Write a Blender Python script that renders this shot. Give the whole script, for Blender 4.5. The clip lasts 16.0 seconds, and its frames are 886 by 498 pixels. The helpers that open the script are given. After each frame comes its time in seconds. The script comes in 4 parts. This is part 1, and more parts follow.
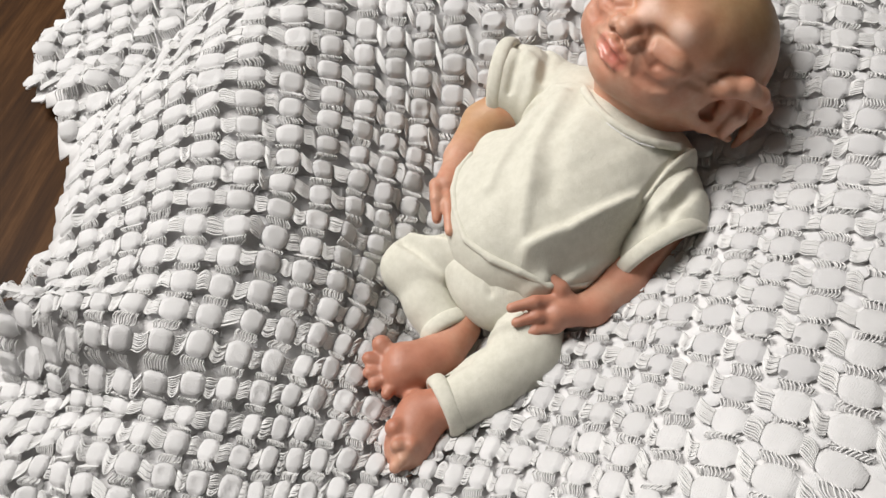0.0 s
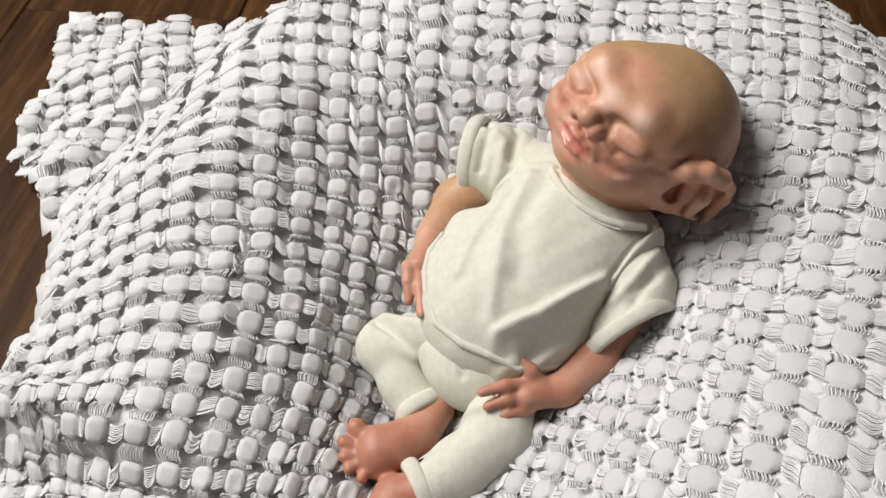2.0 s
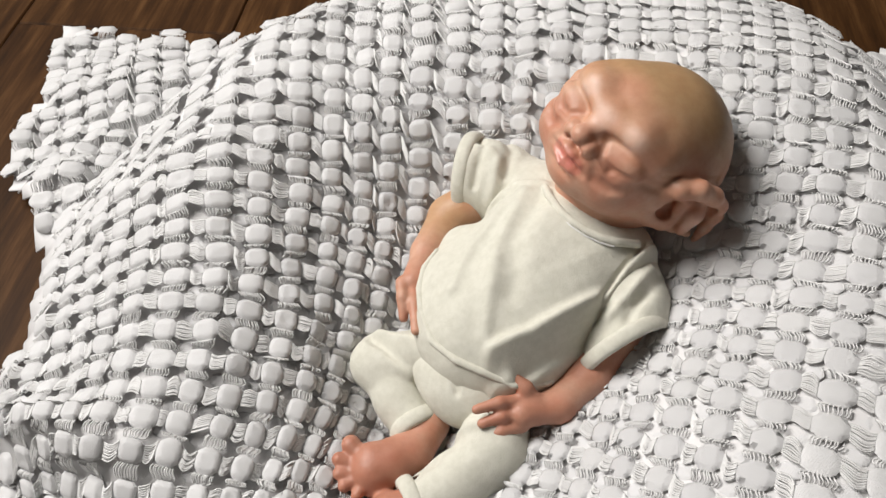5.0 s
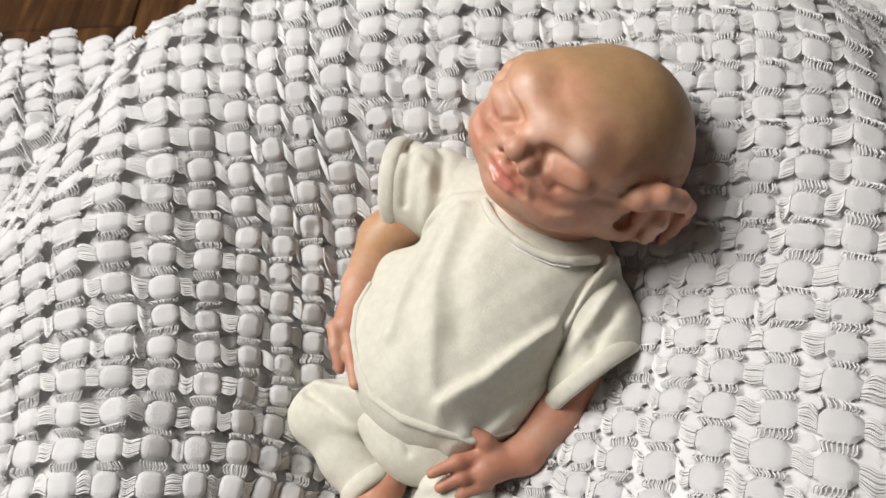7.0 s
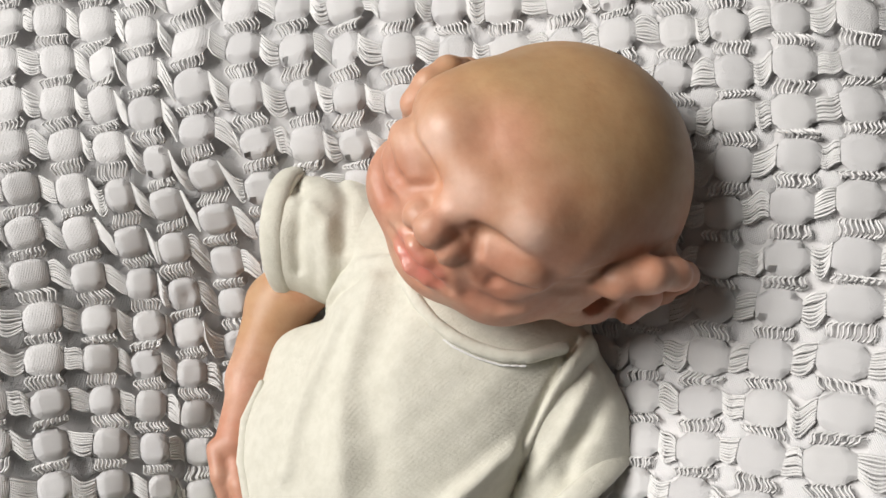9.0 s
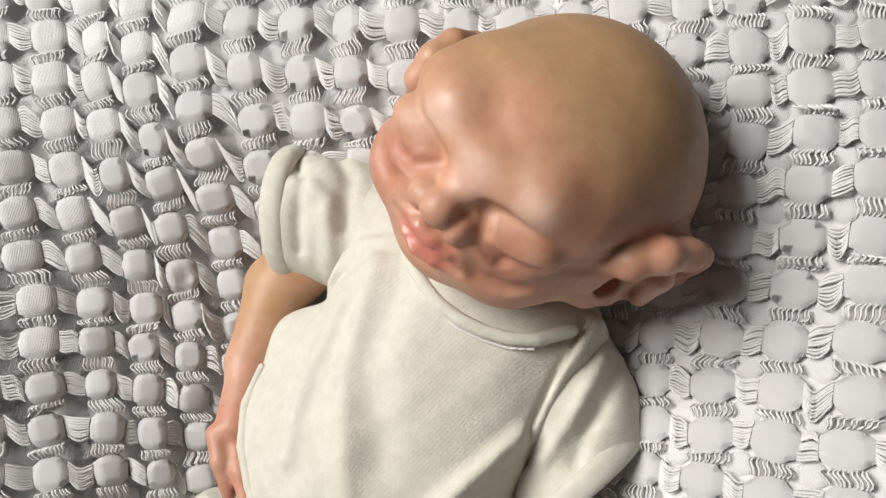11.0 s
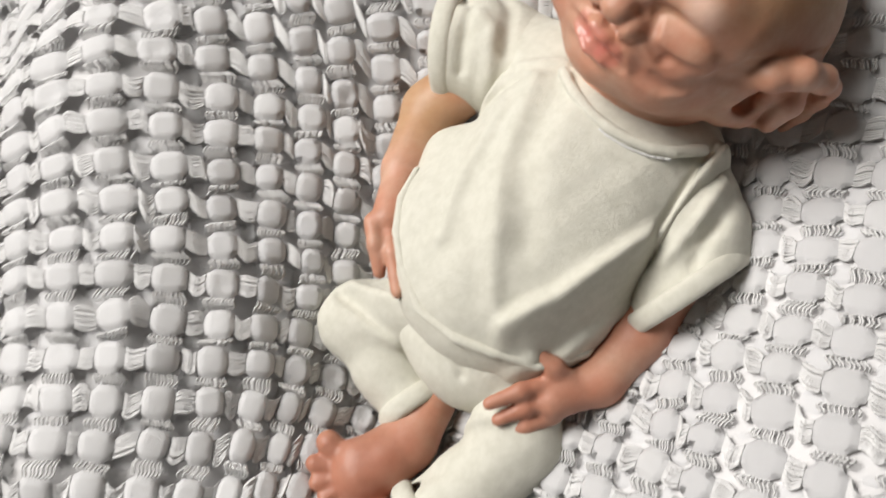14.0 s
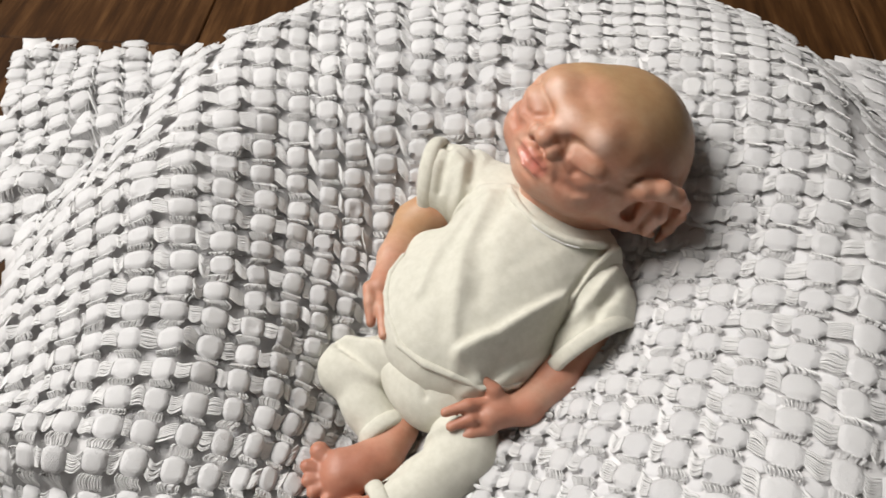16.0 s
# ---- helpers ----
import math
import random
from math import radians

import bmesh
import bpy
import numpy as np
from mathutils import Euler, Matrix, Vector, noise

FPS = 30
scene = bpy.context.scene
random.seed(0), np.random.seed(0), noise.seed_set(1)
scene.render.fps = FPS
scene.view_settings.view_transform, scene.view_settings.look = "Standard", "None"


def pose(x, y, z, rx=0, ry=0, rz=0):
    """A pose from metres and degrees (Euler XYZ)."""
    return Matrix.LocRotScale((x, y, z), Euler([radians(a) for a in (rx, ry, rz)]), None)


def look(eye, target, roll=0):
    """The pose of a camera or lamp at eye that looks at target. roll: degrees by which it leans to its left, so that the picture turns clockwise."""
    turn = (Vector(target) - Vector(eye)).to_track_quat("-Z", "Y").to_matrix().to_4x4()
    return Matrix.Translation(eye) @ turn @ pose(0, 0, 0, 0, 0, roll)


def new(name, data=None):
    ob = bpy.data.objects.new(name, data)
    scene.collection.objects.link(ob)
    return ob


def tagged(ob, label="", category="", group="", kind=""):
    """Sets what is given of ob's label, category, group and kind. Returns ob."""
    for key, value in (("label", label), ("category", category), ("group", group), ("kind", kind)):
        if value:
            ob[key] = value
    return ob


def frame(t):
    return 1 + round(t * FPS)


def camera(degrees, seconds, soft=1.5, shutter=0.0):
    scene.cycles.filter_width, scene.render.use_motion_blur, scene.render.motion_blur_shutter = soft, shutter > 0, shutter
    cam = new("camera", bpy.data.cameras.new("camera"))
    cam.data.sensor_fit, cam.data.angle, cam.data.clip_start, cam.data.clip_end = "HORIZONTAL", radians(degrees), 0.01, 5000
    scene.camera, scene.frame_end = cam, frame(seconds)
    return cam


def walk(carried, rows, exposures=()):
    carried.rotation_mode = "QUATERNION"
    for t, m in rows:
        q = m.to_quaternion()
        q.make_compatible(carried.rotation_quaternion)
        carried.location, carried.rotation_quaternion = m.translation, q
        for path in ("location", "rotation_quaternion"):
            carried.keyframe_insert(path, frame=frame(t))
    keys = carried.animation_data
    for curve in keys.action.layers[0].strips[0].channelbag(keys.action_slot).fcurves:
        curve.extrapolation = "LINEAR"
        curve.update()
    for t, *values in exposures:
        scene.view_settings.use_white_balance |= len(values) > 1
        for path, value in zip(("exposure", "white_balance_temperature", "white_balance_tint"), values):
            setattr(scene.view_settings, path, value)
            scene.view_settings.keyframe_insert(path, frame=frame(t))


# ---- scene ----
cam = camera(53.0, 16.0, shutter=0.5)
PATH = [
    (0, (0.007, 0.011, 0.438), (-0.001, 1.283, -1.105), -0.1),
    (0.5, (0.006, 0.013, 0.443), (0.006, 1.299, -1.09), 0.3),
    (1, (0.018, 0.021, 0.463), (0.004, 1.363, -1.019), -1.4),
    (1.5, (0.023, 0.031, 0.465), (0.009, 1.352, -1.037), -1.5),
    (2, (0.023, 0.032, 0.463), (0.01, 1.336, -1.053), -1.5),
    (2.5, (0.022, 0.033, 0.461), (0.007, 1.327, -1.063), -1.4),
    (3, (0.021, 0.034, 0.461), (0.013, 1.332, -1.061), -1.2),
    (3.5, (0.021, 0.034, 0.462), (0.016, 1.331, -1.061), -0.9),
    (6, (0.029, 0.035, 0.468), (0.052, 1.366, -1.025), -2.0),
    (6.5, (0.043, 0.07, 0.467), (0.074, 1.377, -1.046), -4.2),
    (7, (0.048, 0.111, 0.45), (0.085, 1.295, -1.161), -6.3),
    (7.5, (0.06, 0.152, 0.439), (0.088, 1.251, -1.232), -8.4),
    (8, (0.076, 0.189, 0.424), (0.087, 1.229, -1.285), -11.0),
    (8.5, (0.08, 0.213, 0.402), (0.088, 1.202, -1.336), -11.5),
    (9, (0.087, 0.228, 0.393), (0.112, 1.187, -1.362), -11.2),
    (11.5, (0.084, 0.232, 0.386), (0.107, 1.148, -1.391), -11.3),
    (12, (0.084, 0.231, 0.386), (0.094, 1.144, -1.394), -12.0),
    (12.5, (0.085, 0.227, 0.388), (0.056, 1.146, -1.388), -14.0),
    (13, (0.08, 0.223, 0.391), (0.055, 1.142, -1.385), -13.2),
    (13.5, (0.061, 0.204, 0.394), (0.004, 1.075, -1.406), -12.6),
    (14, (0.038, 0.168, 0.399), (-0.03, 1.058, -1.391), -10.2),
    (14.5, (0.019, 0.129, 0.412), (-0.016, 1.123, -1.323), -5.3),
    (15, (0.013, 0.086, 0.439), (0.035, 1.231, -1.2), -0.4),
    (15.5, (0.008, 0.049, 0.456), (0.076, 1.354, -1.058), 2.3),
    (16, (0.023, 0.029, 0.463), (0.099, 1.373, -1.016), 0.5),
]
walk(cam, [(t, look(eye, target, roll)) for t, eye, target, roll in PATH])

# ---- light ----
world = bpy.data.worlds.new("world")
scene.world = world
world.use_nodes = True
wn = world.node_tree
sky = wn.nodes.new("ShaderNodeTexSky")
sky.sky_type, sky.sun_disc, sky.sun_elevation, sky.sun_rotation = "NISHITA", False, radians(35), radians(-90)
wn.nodes["Background"].inputs["Strength"].default_value = 0.12
wn.links.new(sky.outputs["Color"], wn.nodes["Background"].inputs["Color"])

# soft key light from the left, inferred from the shadows; its window is unseen
win = bpy.data.lights.new("window_daylight", "AREA")
win.shape, win.size, win.size_y, win.energy, win.color = "RECTANGLE", 1.2, 1.0, 77.0, (1.0, 0.966, 0.922)
new("window_daylight", win).matrix_world = look((-1.31, 0.74, 1.93), (0.05, 0.33, 0.1))
scene.view_settings.exposure = 0.0


# ---- materials ----
def material(name):
    m = bpy.data.materials.new(name)
    m.use_nodes = True
    nt = m.node_tree
    return m, nt, nt.nodes["Principled BSDF"]


def node(nt, kind, **values):
    n = nt.nodes.new(kind)
    for key, value in values.items():
        n.inputs[key.replace("_", " ")].default_value = value
    return n


def ramp(nt, source, stops):
    n = nt.nodes.new("ShaderNodeValToRGB")
    while len(n.color_ramp.elements) < len(stops):
        n.color_ramp.elements.new(0.5)
    for el, (at, c) in zip(n.color_ramp.elements, stops):
        el.position, el.color = at, (*c, 1)
    nt.links.new(source, n.inputs["Fac"])
    return n


def mix(nt, fac, a, b, blend="MIX"):
    n = nt.nodes.new("ShaderNodeMix")
    n.data_type, n.blend_type = "RGBA", blend
    for slot, v in (("Factor", fac), ("A", a), ("B", b)):
        sock = [i for i in n.inputs if i.name == slot and (i.type == "VALUE" if slot == "Factor" else i.type == "RGBA")][0]
        if isinstance(v, (int, float)):
            sock.default_value = v
        elif isinstance(v, tuple):
            sock.default_value = (*v, 1)
        else:
            nt.links.new(v, sock)
    return [o for o in n.outputs if o.type == "RGBA"][0]


def math_node(nt, op, a, b=0.0):
    n = nt.nodes.new("ShaderNodeMath")
    n.operation = op
    for i, v in enumerate((a, b)):
        if isinstance(v, (int, float)):
            n.inputs[i].default_value = v
        else:
            nt.links.new(v, n.inputs[i])
    return n.outputs[0]


def coords(nt, scale=(1, 1, 1), turn=(0, 0, 0), which="Object"):
    tc = nt.nodes.new("ShaderNodeTexCoord")
    mp = nt.nodes.new("ShaderNodeMapping")
    mp.inputs["Scale"].default_value = scale
    mp.inputs["Rotation"].default_value = [radians(a) for a in turn]
    nt.links.new(tc.outputs[which], mp.inputs["Vector"])
    return mp.outputs["Vector"]


def noise_tex(nt, vec, scale, detail=4.0, rough=0.55):
    n = node(nt, "ShaderNodeTexNoise", Scale=scale, Detail=detail, Roughness=rough)
    nt.links.new(vec, n.inputs["Vector"])
    return n.outputs["Fac"]


def wave_tex(nt, vec, scale, direction="X", distort=0.0):
    n = node(nt, "ShaderNodeTexWave", Scale=scale, Distortion=distort, Detail=1.0)
    n.bands_direction = direction
    nt.links.new(vec, n.inputs["Vector"])
    return n.outputs["Fac"]


def bump(nt, bsdf, height, strength, distance, before=None):
    b = node(nt, "ShaderNodeBump", Strength=strength, Distance=distance)
    nt.links.new(height, b.inputs["Height"])
    if before is not None:
        nt.links.new(before, b.inputs["Normal"])
    nt.links.new(b.outputs["Normal"], bsdf.inputs["Normal"])
    return b.outputs["Normal"]


def cotton_material(name, light, dark, threads, ribs=0.3, per_object=False, blotch=30):
    """Woven cotton: fine ribs along both yarns, soft blotches."""
    m, nt, b = material(name)
    v = coords(nt)
    big = noise_tex(nt, v, blotch, 5, 0.65)
    fine = noise_tex(nt, v, 900, 2)
    c = mix(nt, ramp(nt, big, [(0.36, (0, 0, 0)), (0.62, (1, 1, 1))]).outputs["Color"], dark, light)
    if per_object:
        info = nt.nodes.new("ShaderNodeObjectInfo")
        tone = ramp(nt, info.outputs["Random"], [(0, (0.93, 0.93, 0.94)), (1, (1, 1, 1))])
        c = mix(nt, 1.0, c, tone.outputs["Color"], "MULTIPLY")
    nt.links.new(c, b.inputs["Base Color"])
    b.inputs["Roughness"].default_value = 0.9
    b.inputs["Specular IOR Level"].default_value = 0.15
    b.inputs["Sheen Weight"].default_value = 0.12
    rib = math_node(nt, "ADD", wave_tex(nt, v, threads, "X", 1.0), math_node(nt, "MULTIPLY", wave_tex(nt, v, threads * 0.9, "Y", 1.5), 0.4))
    n1 = bump(nt, b, rib, ribs, 0.0004)
    bump(nt, b, math_node(nt, "ADD", fine, big), 0.3, 0.0006, n1)
    return m


PAD = cotton_material("white_cotton_pad", (0.74, 0.735, 0.735), (0.68, 0.675, 0.675), 620, 0.40, True)
BASE = cotton_material("white_cotton_backing", (0.72, 0.71, 0.71), (0.66, 0.65, 0.65), 620, 0.12)
YARN = cotton_material("white_cotton_yarn", (0.78, 0.775, 0.77), (0.72, 0.715, 0.71), 600)
JERSEY = cotton_material("cream_jersey", (0.68, 0.665, 0.58), (0.62, 0.605, 0.52), 900, 0.3, False, 220)


def skin_material():
    m, nt, b = material("painted_silicone")
    v = coords(nt)
    blotch = noise_tex(nt, v, 55, 4, 0.6)
    fine = noise_tex(nt, v, 420, 3)
    tan, pink, red = (0.46, 0.290, 0.145), (0.58, 0.275, 0.180), (0.42, 0.165, 0.105)
    c = mix(nt, ramp(nt, blotch, [(0.35, (0, 0, 0)), (0.65, (1, 1, 1))]).outputs["Color"], pink, (0.60, 0.36, 0.255))

    def near(point, radius, soft):
        d = nt.nodes.new("ShaderNodeVectorMath")
        d.operation = "DISTANCE"
        nt.links.new(v, d.inputs[0])
        d.inputs[1].default_value = point
        f = node(nt, "ShaderNodeMapRange", From_Min=radius - soft, From_Max=radius + soft, To_Min=1.0, To_Max=0.0)
        f.interpolation_type = "SMOOTHSTEP"
        nt.links.new(math_node(nt, "ADD", d.outputs["Value"], math_node(nt, "MULTIPLY", math_node(nt, "SUBTRACT", blotch, 0.5), 0.3 * soft + 0.004)), f.inputs["Value"])
        return f.outputs["Result"]

    for point, radius, soft, colour, amount in SKIN_TINTS:
        c = mix(nt, math_node(nt, "MULTIPLY", near(point, radius, soft), amount), c, {"tan": tan, "red": red, "pale": (0.78, 0.56, 0.46), "pink": pink, "lip": (0.58, 0.17, 0.14)}[colour])
    speck = noise_tex(nt, v, 170, 4, 0.6)
    c = mix(nt, 0.7, c, ramp(nt, speck, [(0.32, (0.86, 0.80, 0.76)), (0.62, (1.0, 1.0, 1.0))]).outputs["Color"], "MULTIPLY")
    nt.links.new(c, b.inputs["Base Color"])
    wet = near(tuple(hp(-0.001, -0.0205, 0.0445)), 0.0085, 0.0020)
    nt.links.new(math_node(nt, "SUBTRACT", 0.50, math_node(nt, "MULTIPLY", wet, 0.18)), b.inputs["Roughness"])
    b.inputs["Subsurface Weight"].default_value = 0.12
    b.inputs["Subsurface Radius"].default_value = (0.006, 0.003, 0.002)
    b.inputs["Subsurface Scale"].default_value = 0.5
    n1 = bump(nt, b, fine, 0.12, 0.0008)
    bump(nt, b, blotch, 0.15, 0.003, n1)
    return m


def plank_material():
    m, nt, b = material("dark_oak_plank")
    tc = nt.nodes.new("ShaderNodeTexCoord")
    info = nt.nodes.new("ShaderNodeObjectInfo")
    shift = nt.nodes.new("ShaderNodeVectorMath")
    shift.operation = "ADD"
    move = nt.nodes.new("ShaderNodeCombineXYZ")
    nt.links.new(math_node(nt, "MULTIPLY", info.outputs["Random"], 40.0), move.inputs["Y"])
    nt.links.new(tc.outputs["Object"], shift.inputs[0])
    nt.links.new(move.outputs["Vector"], shift.inputs[1])
    mp = nt.nodes.new("ShaderNodeMapping")
    mp.inputs["Scale"].default_value = (14, 1.1, 14)
    nt.links.new(shift.outputs["Vector"], mp.inputs["Vector"])
    grain = noise_tex(nt, mp.outputs["Vector"], 5.0, 8, 0.65)
    broad = noise_tex(nt, mp.outputs["Vector"], 0.9, 3)
    c = ramp(nt, grain, [(0.28, (0.014, 0.006, 0.0025)), (0.5, (0.060, 0.026, 0.0085)), (0.75, (0.15, 0.072, 0.027))]).outputs["Color"]
    c = mix(nt, 0.55, c, ramp(nt, broad, [(0.3, (0.45, 0.42, 0.4)), (0.7, (1.0, 1.0, 1.0))]).outputs["Color"], "MULTIPLY")
    nt.links.new(c, b.inputs["Base Color"])
    b.inputs["Roughness"].default_value = 0.55
    b.inputs["Specular IOR Level"].default_value = 0.12
    bump(nt, b, grain, 0.25, 0.001)
    return m


def plain(name, colour, rough=0.8, scale=8.0):
    m, nt, b = material(name)
    n = noise_tex(nt, coords(nt), scale, 5)
    nt.links.new(mix(nt, n, tuple(0.92 * a for a in colour), colour), b.inputs["Base Color"])
    b.inputs["Roughness"].default_value = rough
    bump(nt, b, noise_tex(nt, coords(nt), scale * 20, 3), 0.1, 0.002)
    return m


PLANK = plank_material()
# greys of the unseen shell, kept dark so that little light bounces back
WALL = plain("wall_paint", (0.15, 0.145, 0.135))
CEIL = plain("ceiling_paint", (0.28, 0.275, 0.265))
TRIM = plain("white_gloss_paint", (0.8, 0.8, 0.79), 0.4)
TICKING = plain("cushion_cloth", (0.6, 0.59, 0.57), 0.9, 60)


# ---- mesh helpers ----
def mesh_from(name, verts, faces, mat, smooth=True):
    me = bpy.data.meshes.new(name)
    me.from_pydata([tuple(v) for v in verts], [], [tuple(int(i) for i in f) for f in faces])
    me.materials.append(mat)
    if smooth:
        me.polygons.foreach_set("use_smooth", [True] * len(me.polygons))
    me.update()
    return me


def part(name, me, parent, label=""):
    ob = new(name, me)
    ob.parent = parent
    if label:
        ob["label"] = label
    return ob


def box_mesh(name, lo, hi, mat, bevel=0.0):
    bm = bmesh.new()
    bmesh.ops.create_cube(bm, size=1.0)
    lo, hi = Vector(lo), Vector(hi)
    for v in bm.verts:
        v.co = Vector([lo[i] + (v.co[i] + 0.5) * (hi[i] - lo[i]) for i in range(3)])
    if bevel:
        bmesh.ops.bevel(bm, geom=bm.edges[:], offset=bevel, segments=1, affect="EDGES")
    me = bpy.data.meshes.new(name)
    bm.to_mesh(me)
    bm.free()
    me.materials.append(mat)
    return me


# ---- the cushion's and the blanket's form ----
def smoothstep(a, b, x):
    t = np.clip((x - a) / (b - a), 0, 1)
    return t * t * (3 - 2 * t)


def lump(x, y, cx, cy, rx, ry, deg=0.0):
    c, s = math.cos(radians(deg)), math.sin(radians(deg))
    u, v = (x - cx) * c + (y - cy) * s, -(x - cx) * s + (y - cy) * c
    return np.exp(-(u / rx) ** 2 - (v / ry) ** 2)


def dome(x, y):
    """The cushion: a flat-topped round with a trough pressed in along the doll."""
    r = np.sqrt(((x - 0.0756) / 0.2358) ** 2 + ((y - 0.3281) / 0.3255) ** 2)
    h = (0.1439 + 0.1158 * (x - 0.0756) + 0.037 * (y - 0.3281)) / (1 + 0.405 * r ** 6.575)
    c, s = math.cos(1.1194), math.sin(1.1194)
    t, q = (x + 0.006) * c + (y - 0.2025) * s, -(x + 0.006) * s + (y - 0.2025) * c
    h = h - 0.0743 * np.exp(-(q / 0.1108) ** 2 - (np.maximum(t - 0.1623, 0) / 0.05) ** 2)
    return h + 0.0203 * np.exp(-((x + 0.1315) / 0.09) ** 2 - ((y - 0.4284) / 0.07) ** 2)


def reach(x, y):
    """How far out on the cushion: 1 at its rim."""
    return np.sqrt(((x - 0.0756) / 0.27) ** 2 + ((y - 0.3281) / 0.36) ** 2)


def cloth(x, y):
    """Height of the blanket's backing over the floor."""
    x, y = np.asarray(x, float), np.asarray(y, float)
    h = np.maximum(dome(x, y), 0.004)
    h = h + 0.018 * lump(x, y, -0.10, 0.52, 0.07, 0.045) + 0.006 * lump(x, y, 0.25, 0.47, 0.06, 0.05)
    h = h - 0.024 * lump(x, y, -0.004, 0.288, 0.034, 0.042) - 0.010 * lump(x, y, 0.0, 0.235, 0.035, 0.03)
    h = h + 0.024 * lump(x, y, -0.235, 0.48, 0.05, 0.035, 20) + 0.014 * lump(x, y, -0.25, 0.60, 0.06, 0.05)
    h = h + 0.026 * lump(x, y, -0.20, 0.275, 0.07, 0.014, -22) - 0.018 * lump(x, y, -0.185, 0.240, 0.08, 0.017, -18)
    h = h + 0.009 * lump(x, y, 0.20, 0.41, 0.07, 0.06) + 0.004 * lump(x, y, 0.12, 0.46, 0.05, 0.03) - 0.006 * lump(x, y, -0.05, 0.375, 0.05, 0.08) - 0.022 * lump(x, y, 0.265, 0.165, 0.06, 0.09)
    out = smoothstep(0.9, 1.15, reach(x, y))
    wr = np.sin(x * 95 + 2.2 * np.sin(y * 41)) * np.sin(y * 80 + 1.7 * np.sin(x * 37))
    h = np.maximum(h - 0.024 * lump(x, y, -0.188, 0.525, 0.11, 0.022, 61), 0.004)
    return h + 0.0045 * out * (1 + wr) + 0.0014 * np.sin(x * 51 + y * 33) * np.sin(y * 47 - x * 21)


def relief(x, y):
    """How far the squares stand up: less where the blanket is drawn tight."""
    return 1 - 0.45 * smoothstep(0.03, 0.14, np.asarray(x) - 0.25 * (np.asarray(y) - 0.3))


def gradient(x, y, e=0.003):
    return (cloth(x + e, y) - cloth(x - e, y)) / (2 * e), (cloth(x, y + e) - cloth(x, y - e)) / (2 * e)


def column_way(x, y):
    """The way of the weave's columns in plan, in radians from the y axis."""
    return np.radians(np.clip(14 + 55 * x - 75 * (np.clip(y, 0.22, 0.5) - 0.3), -12, 30))


ACROSS, ALONG, I0, I1, J0, J1 = 0.0190, 0.0154, -24, 30, -25, 37
NI, NJ = I1 - I0 + 1, J1 - J0 + 1
gx, gy = np.zeros((NI, NJ)), np.zeros((NI, NJ))


def lay_lattice():
    """Walks the weave over the form, step by step of true length."""
    for side in (1, -1):
        x, y = 0.0, 0.3
        for i in range(0, (I1 if side > 0 else -I0) + 1):
            gx[side * i - I0, -J0], gy[side * i - I0, -J0] = x, y
            a = column_way(x, y) * 0.6
            dx, dy = math.cos(a) * side, -math.sin(a) * side
            g = gradient(x, y)
            step = ACROSS / math.sqrt(1 + min((g[0] * dx + g[1] * dy) ** 2, 3.0))
            x, y = x + dx * step, y + dy * step
    for side in (1, -1):
        x, y = gx[:, -J0].copy(), gy[:, -J0].copy()
        for j in range(1, (J1 if side > 0 else -J0) + 1):
            a = column_way(x, y)
            dx, dy = np.sin(a) * side, np.cos(a) * side
            g = gradient(x, y)
            step = ALONG / np.sqrt(1 + np.minimum((g[0] * dx + g[1] * dy) ** 2, 3.0))
            x, y = x + dx * step, y + dy * step
            gx[:, side * j - J0], gy[:, side * j - J0] = x, y


lay_lattice()
rng = np.random.default_rng(5)

# how the weave is pulled out of its even course: quartics in column and row
PULL_ACROSS = (0.29, 0.01, -0.17, -0.11, -0.05, -1.07, -1.01, -0.31, 0.53, -0.25, 0.44, 0.48, 0.87, 0.84, 0.1)
PULL_ALONG = (3.56, 0.66, 1.1, -1.05, 0.19, -1.98, 1.36, -0.66, 0.35, -1.91, -0.95, -0.56, 0.59, -1.62, 0.94)


def pulled(terms, a, b):
    powers = [(i, j) for i in range(5) for j in range(5 - i)]
    return sum(k * a ** i * b ** j for k, (i, j) in zip(terms, powers))


def pull_lattice():
    """The crossings of the pulled weave: columns to the right, rows away from the feet."""
    c, row = np.meshgrid(np.arange(-17, 34), np.arange(30, -21, -1) + 0.5, indexing="ij")
    a, b = (np.clip(c, -3, 19) - 8) / 10, (np.clip(row, 0, 19) - 8) / 10
    u = np.clip(c - 6 + pulled(PULL_ACROSS, a, b) - I0, 0, gx.shape[0] - 1.001)
    v = np.clip(10 - row + pulled(PULL_ALONG, a, b) - J0, 0, gx.shape[1] - 1.001)
    i, j = u.astype(int), v.astype(int)
    f, g = u - i, v - j
    return [(k[i, j] * (1 - f) + k[i + 1, j] * f) * (1 - g) + (k[i, j + 1] * (1 - f) + k[i + 1, j + 1] * f) * g for k in (gx, gy)]


gx, gy = pull_lattice()
NI, NJ = gx.shape


def left_edge(y):
    """The blanket's outline on the floor: its side, and its far edge."""
    return np.interp(y, (-0.05, 0.22, 0.268, 0.30, 0.313, 0.325, 0.37, 0.41, 0.445, 0.476, 0.495, 0.53, 0.555, 0.60, 0.72),
                     (-0.30, -0.275, -0.246, -0.247, -0.240, -0.231, -0.237, -0.239, -0.259, -0.268, -0.291, -0.311, -0.312, -0.306, -0.313))


def far_edge(x):
    return np.interp(x, (-0.313, -0.245, -0.215, -0.19, -0.165, -0.12, -0.08, 0.34, 0.40), (0.715, 0.692, 0.687, 0.669, 0.660, 0.63, 0.605, 0.605, 0.645))


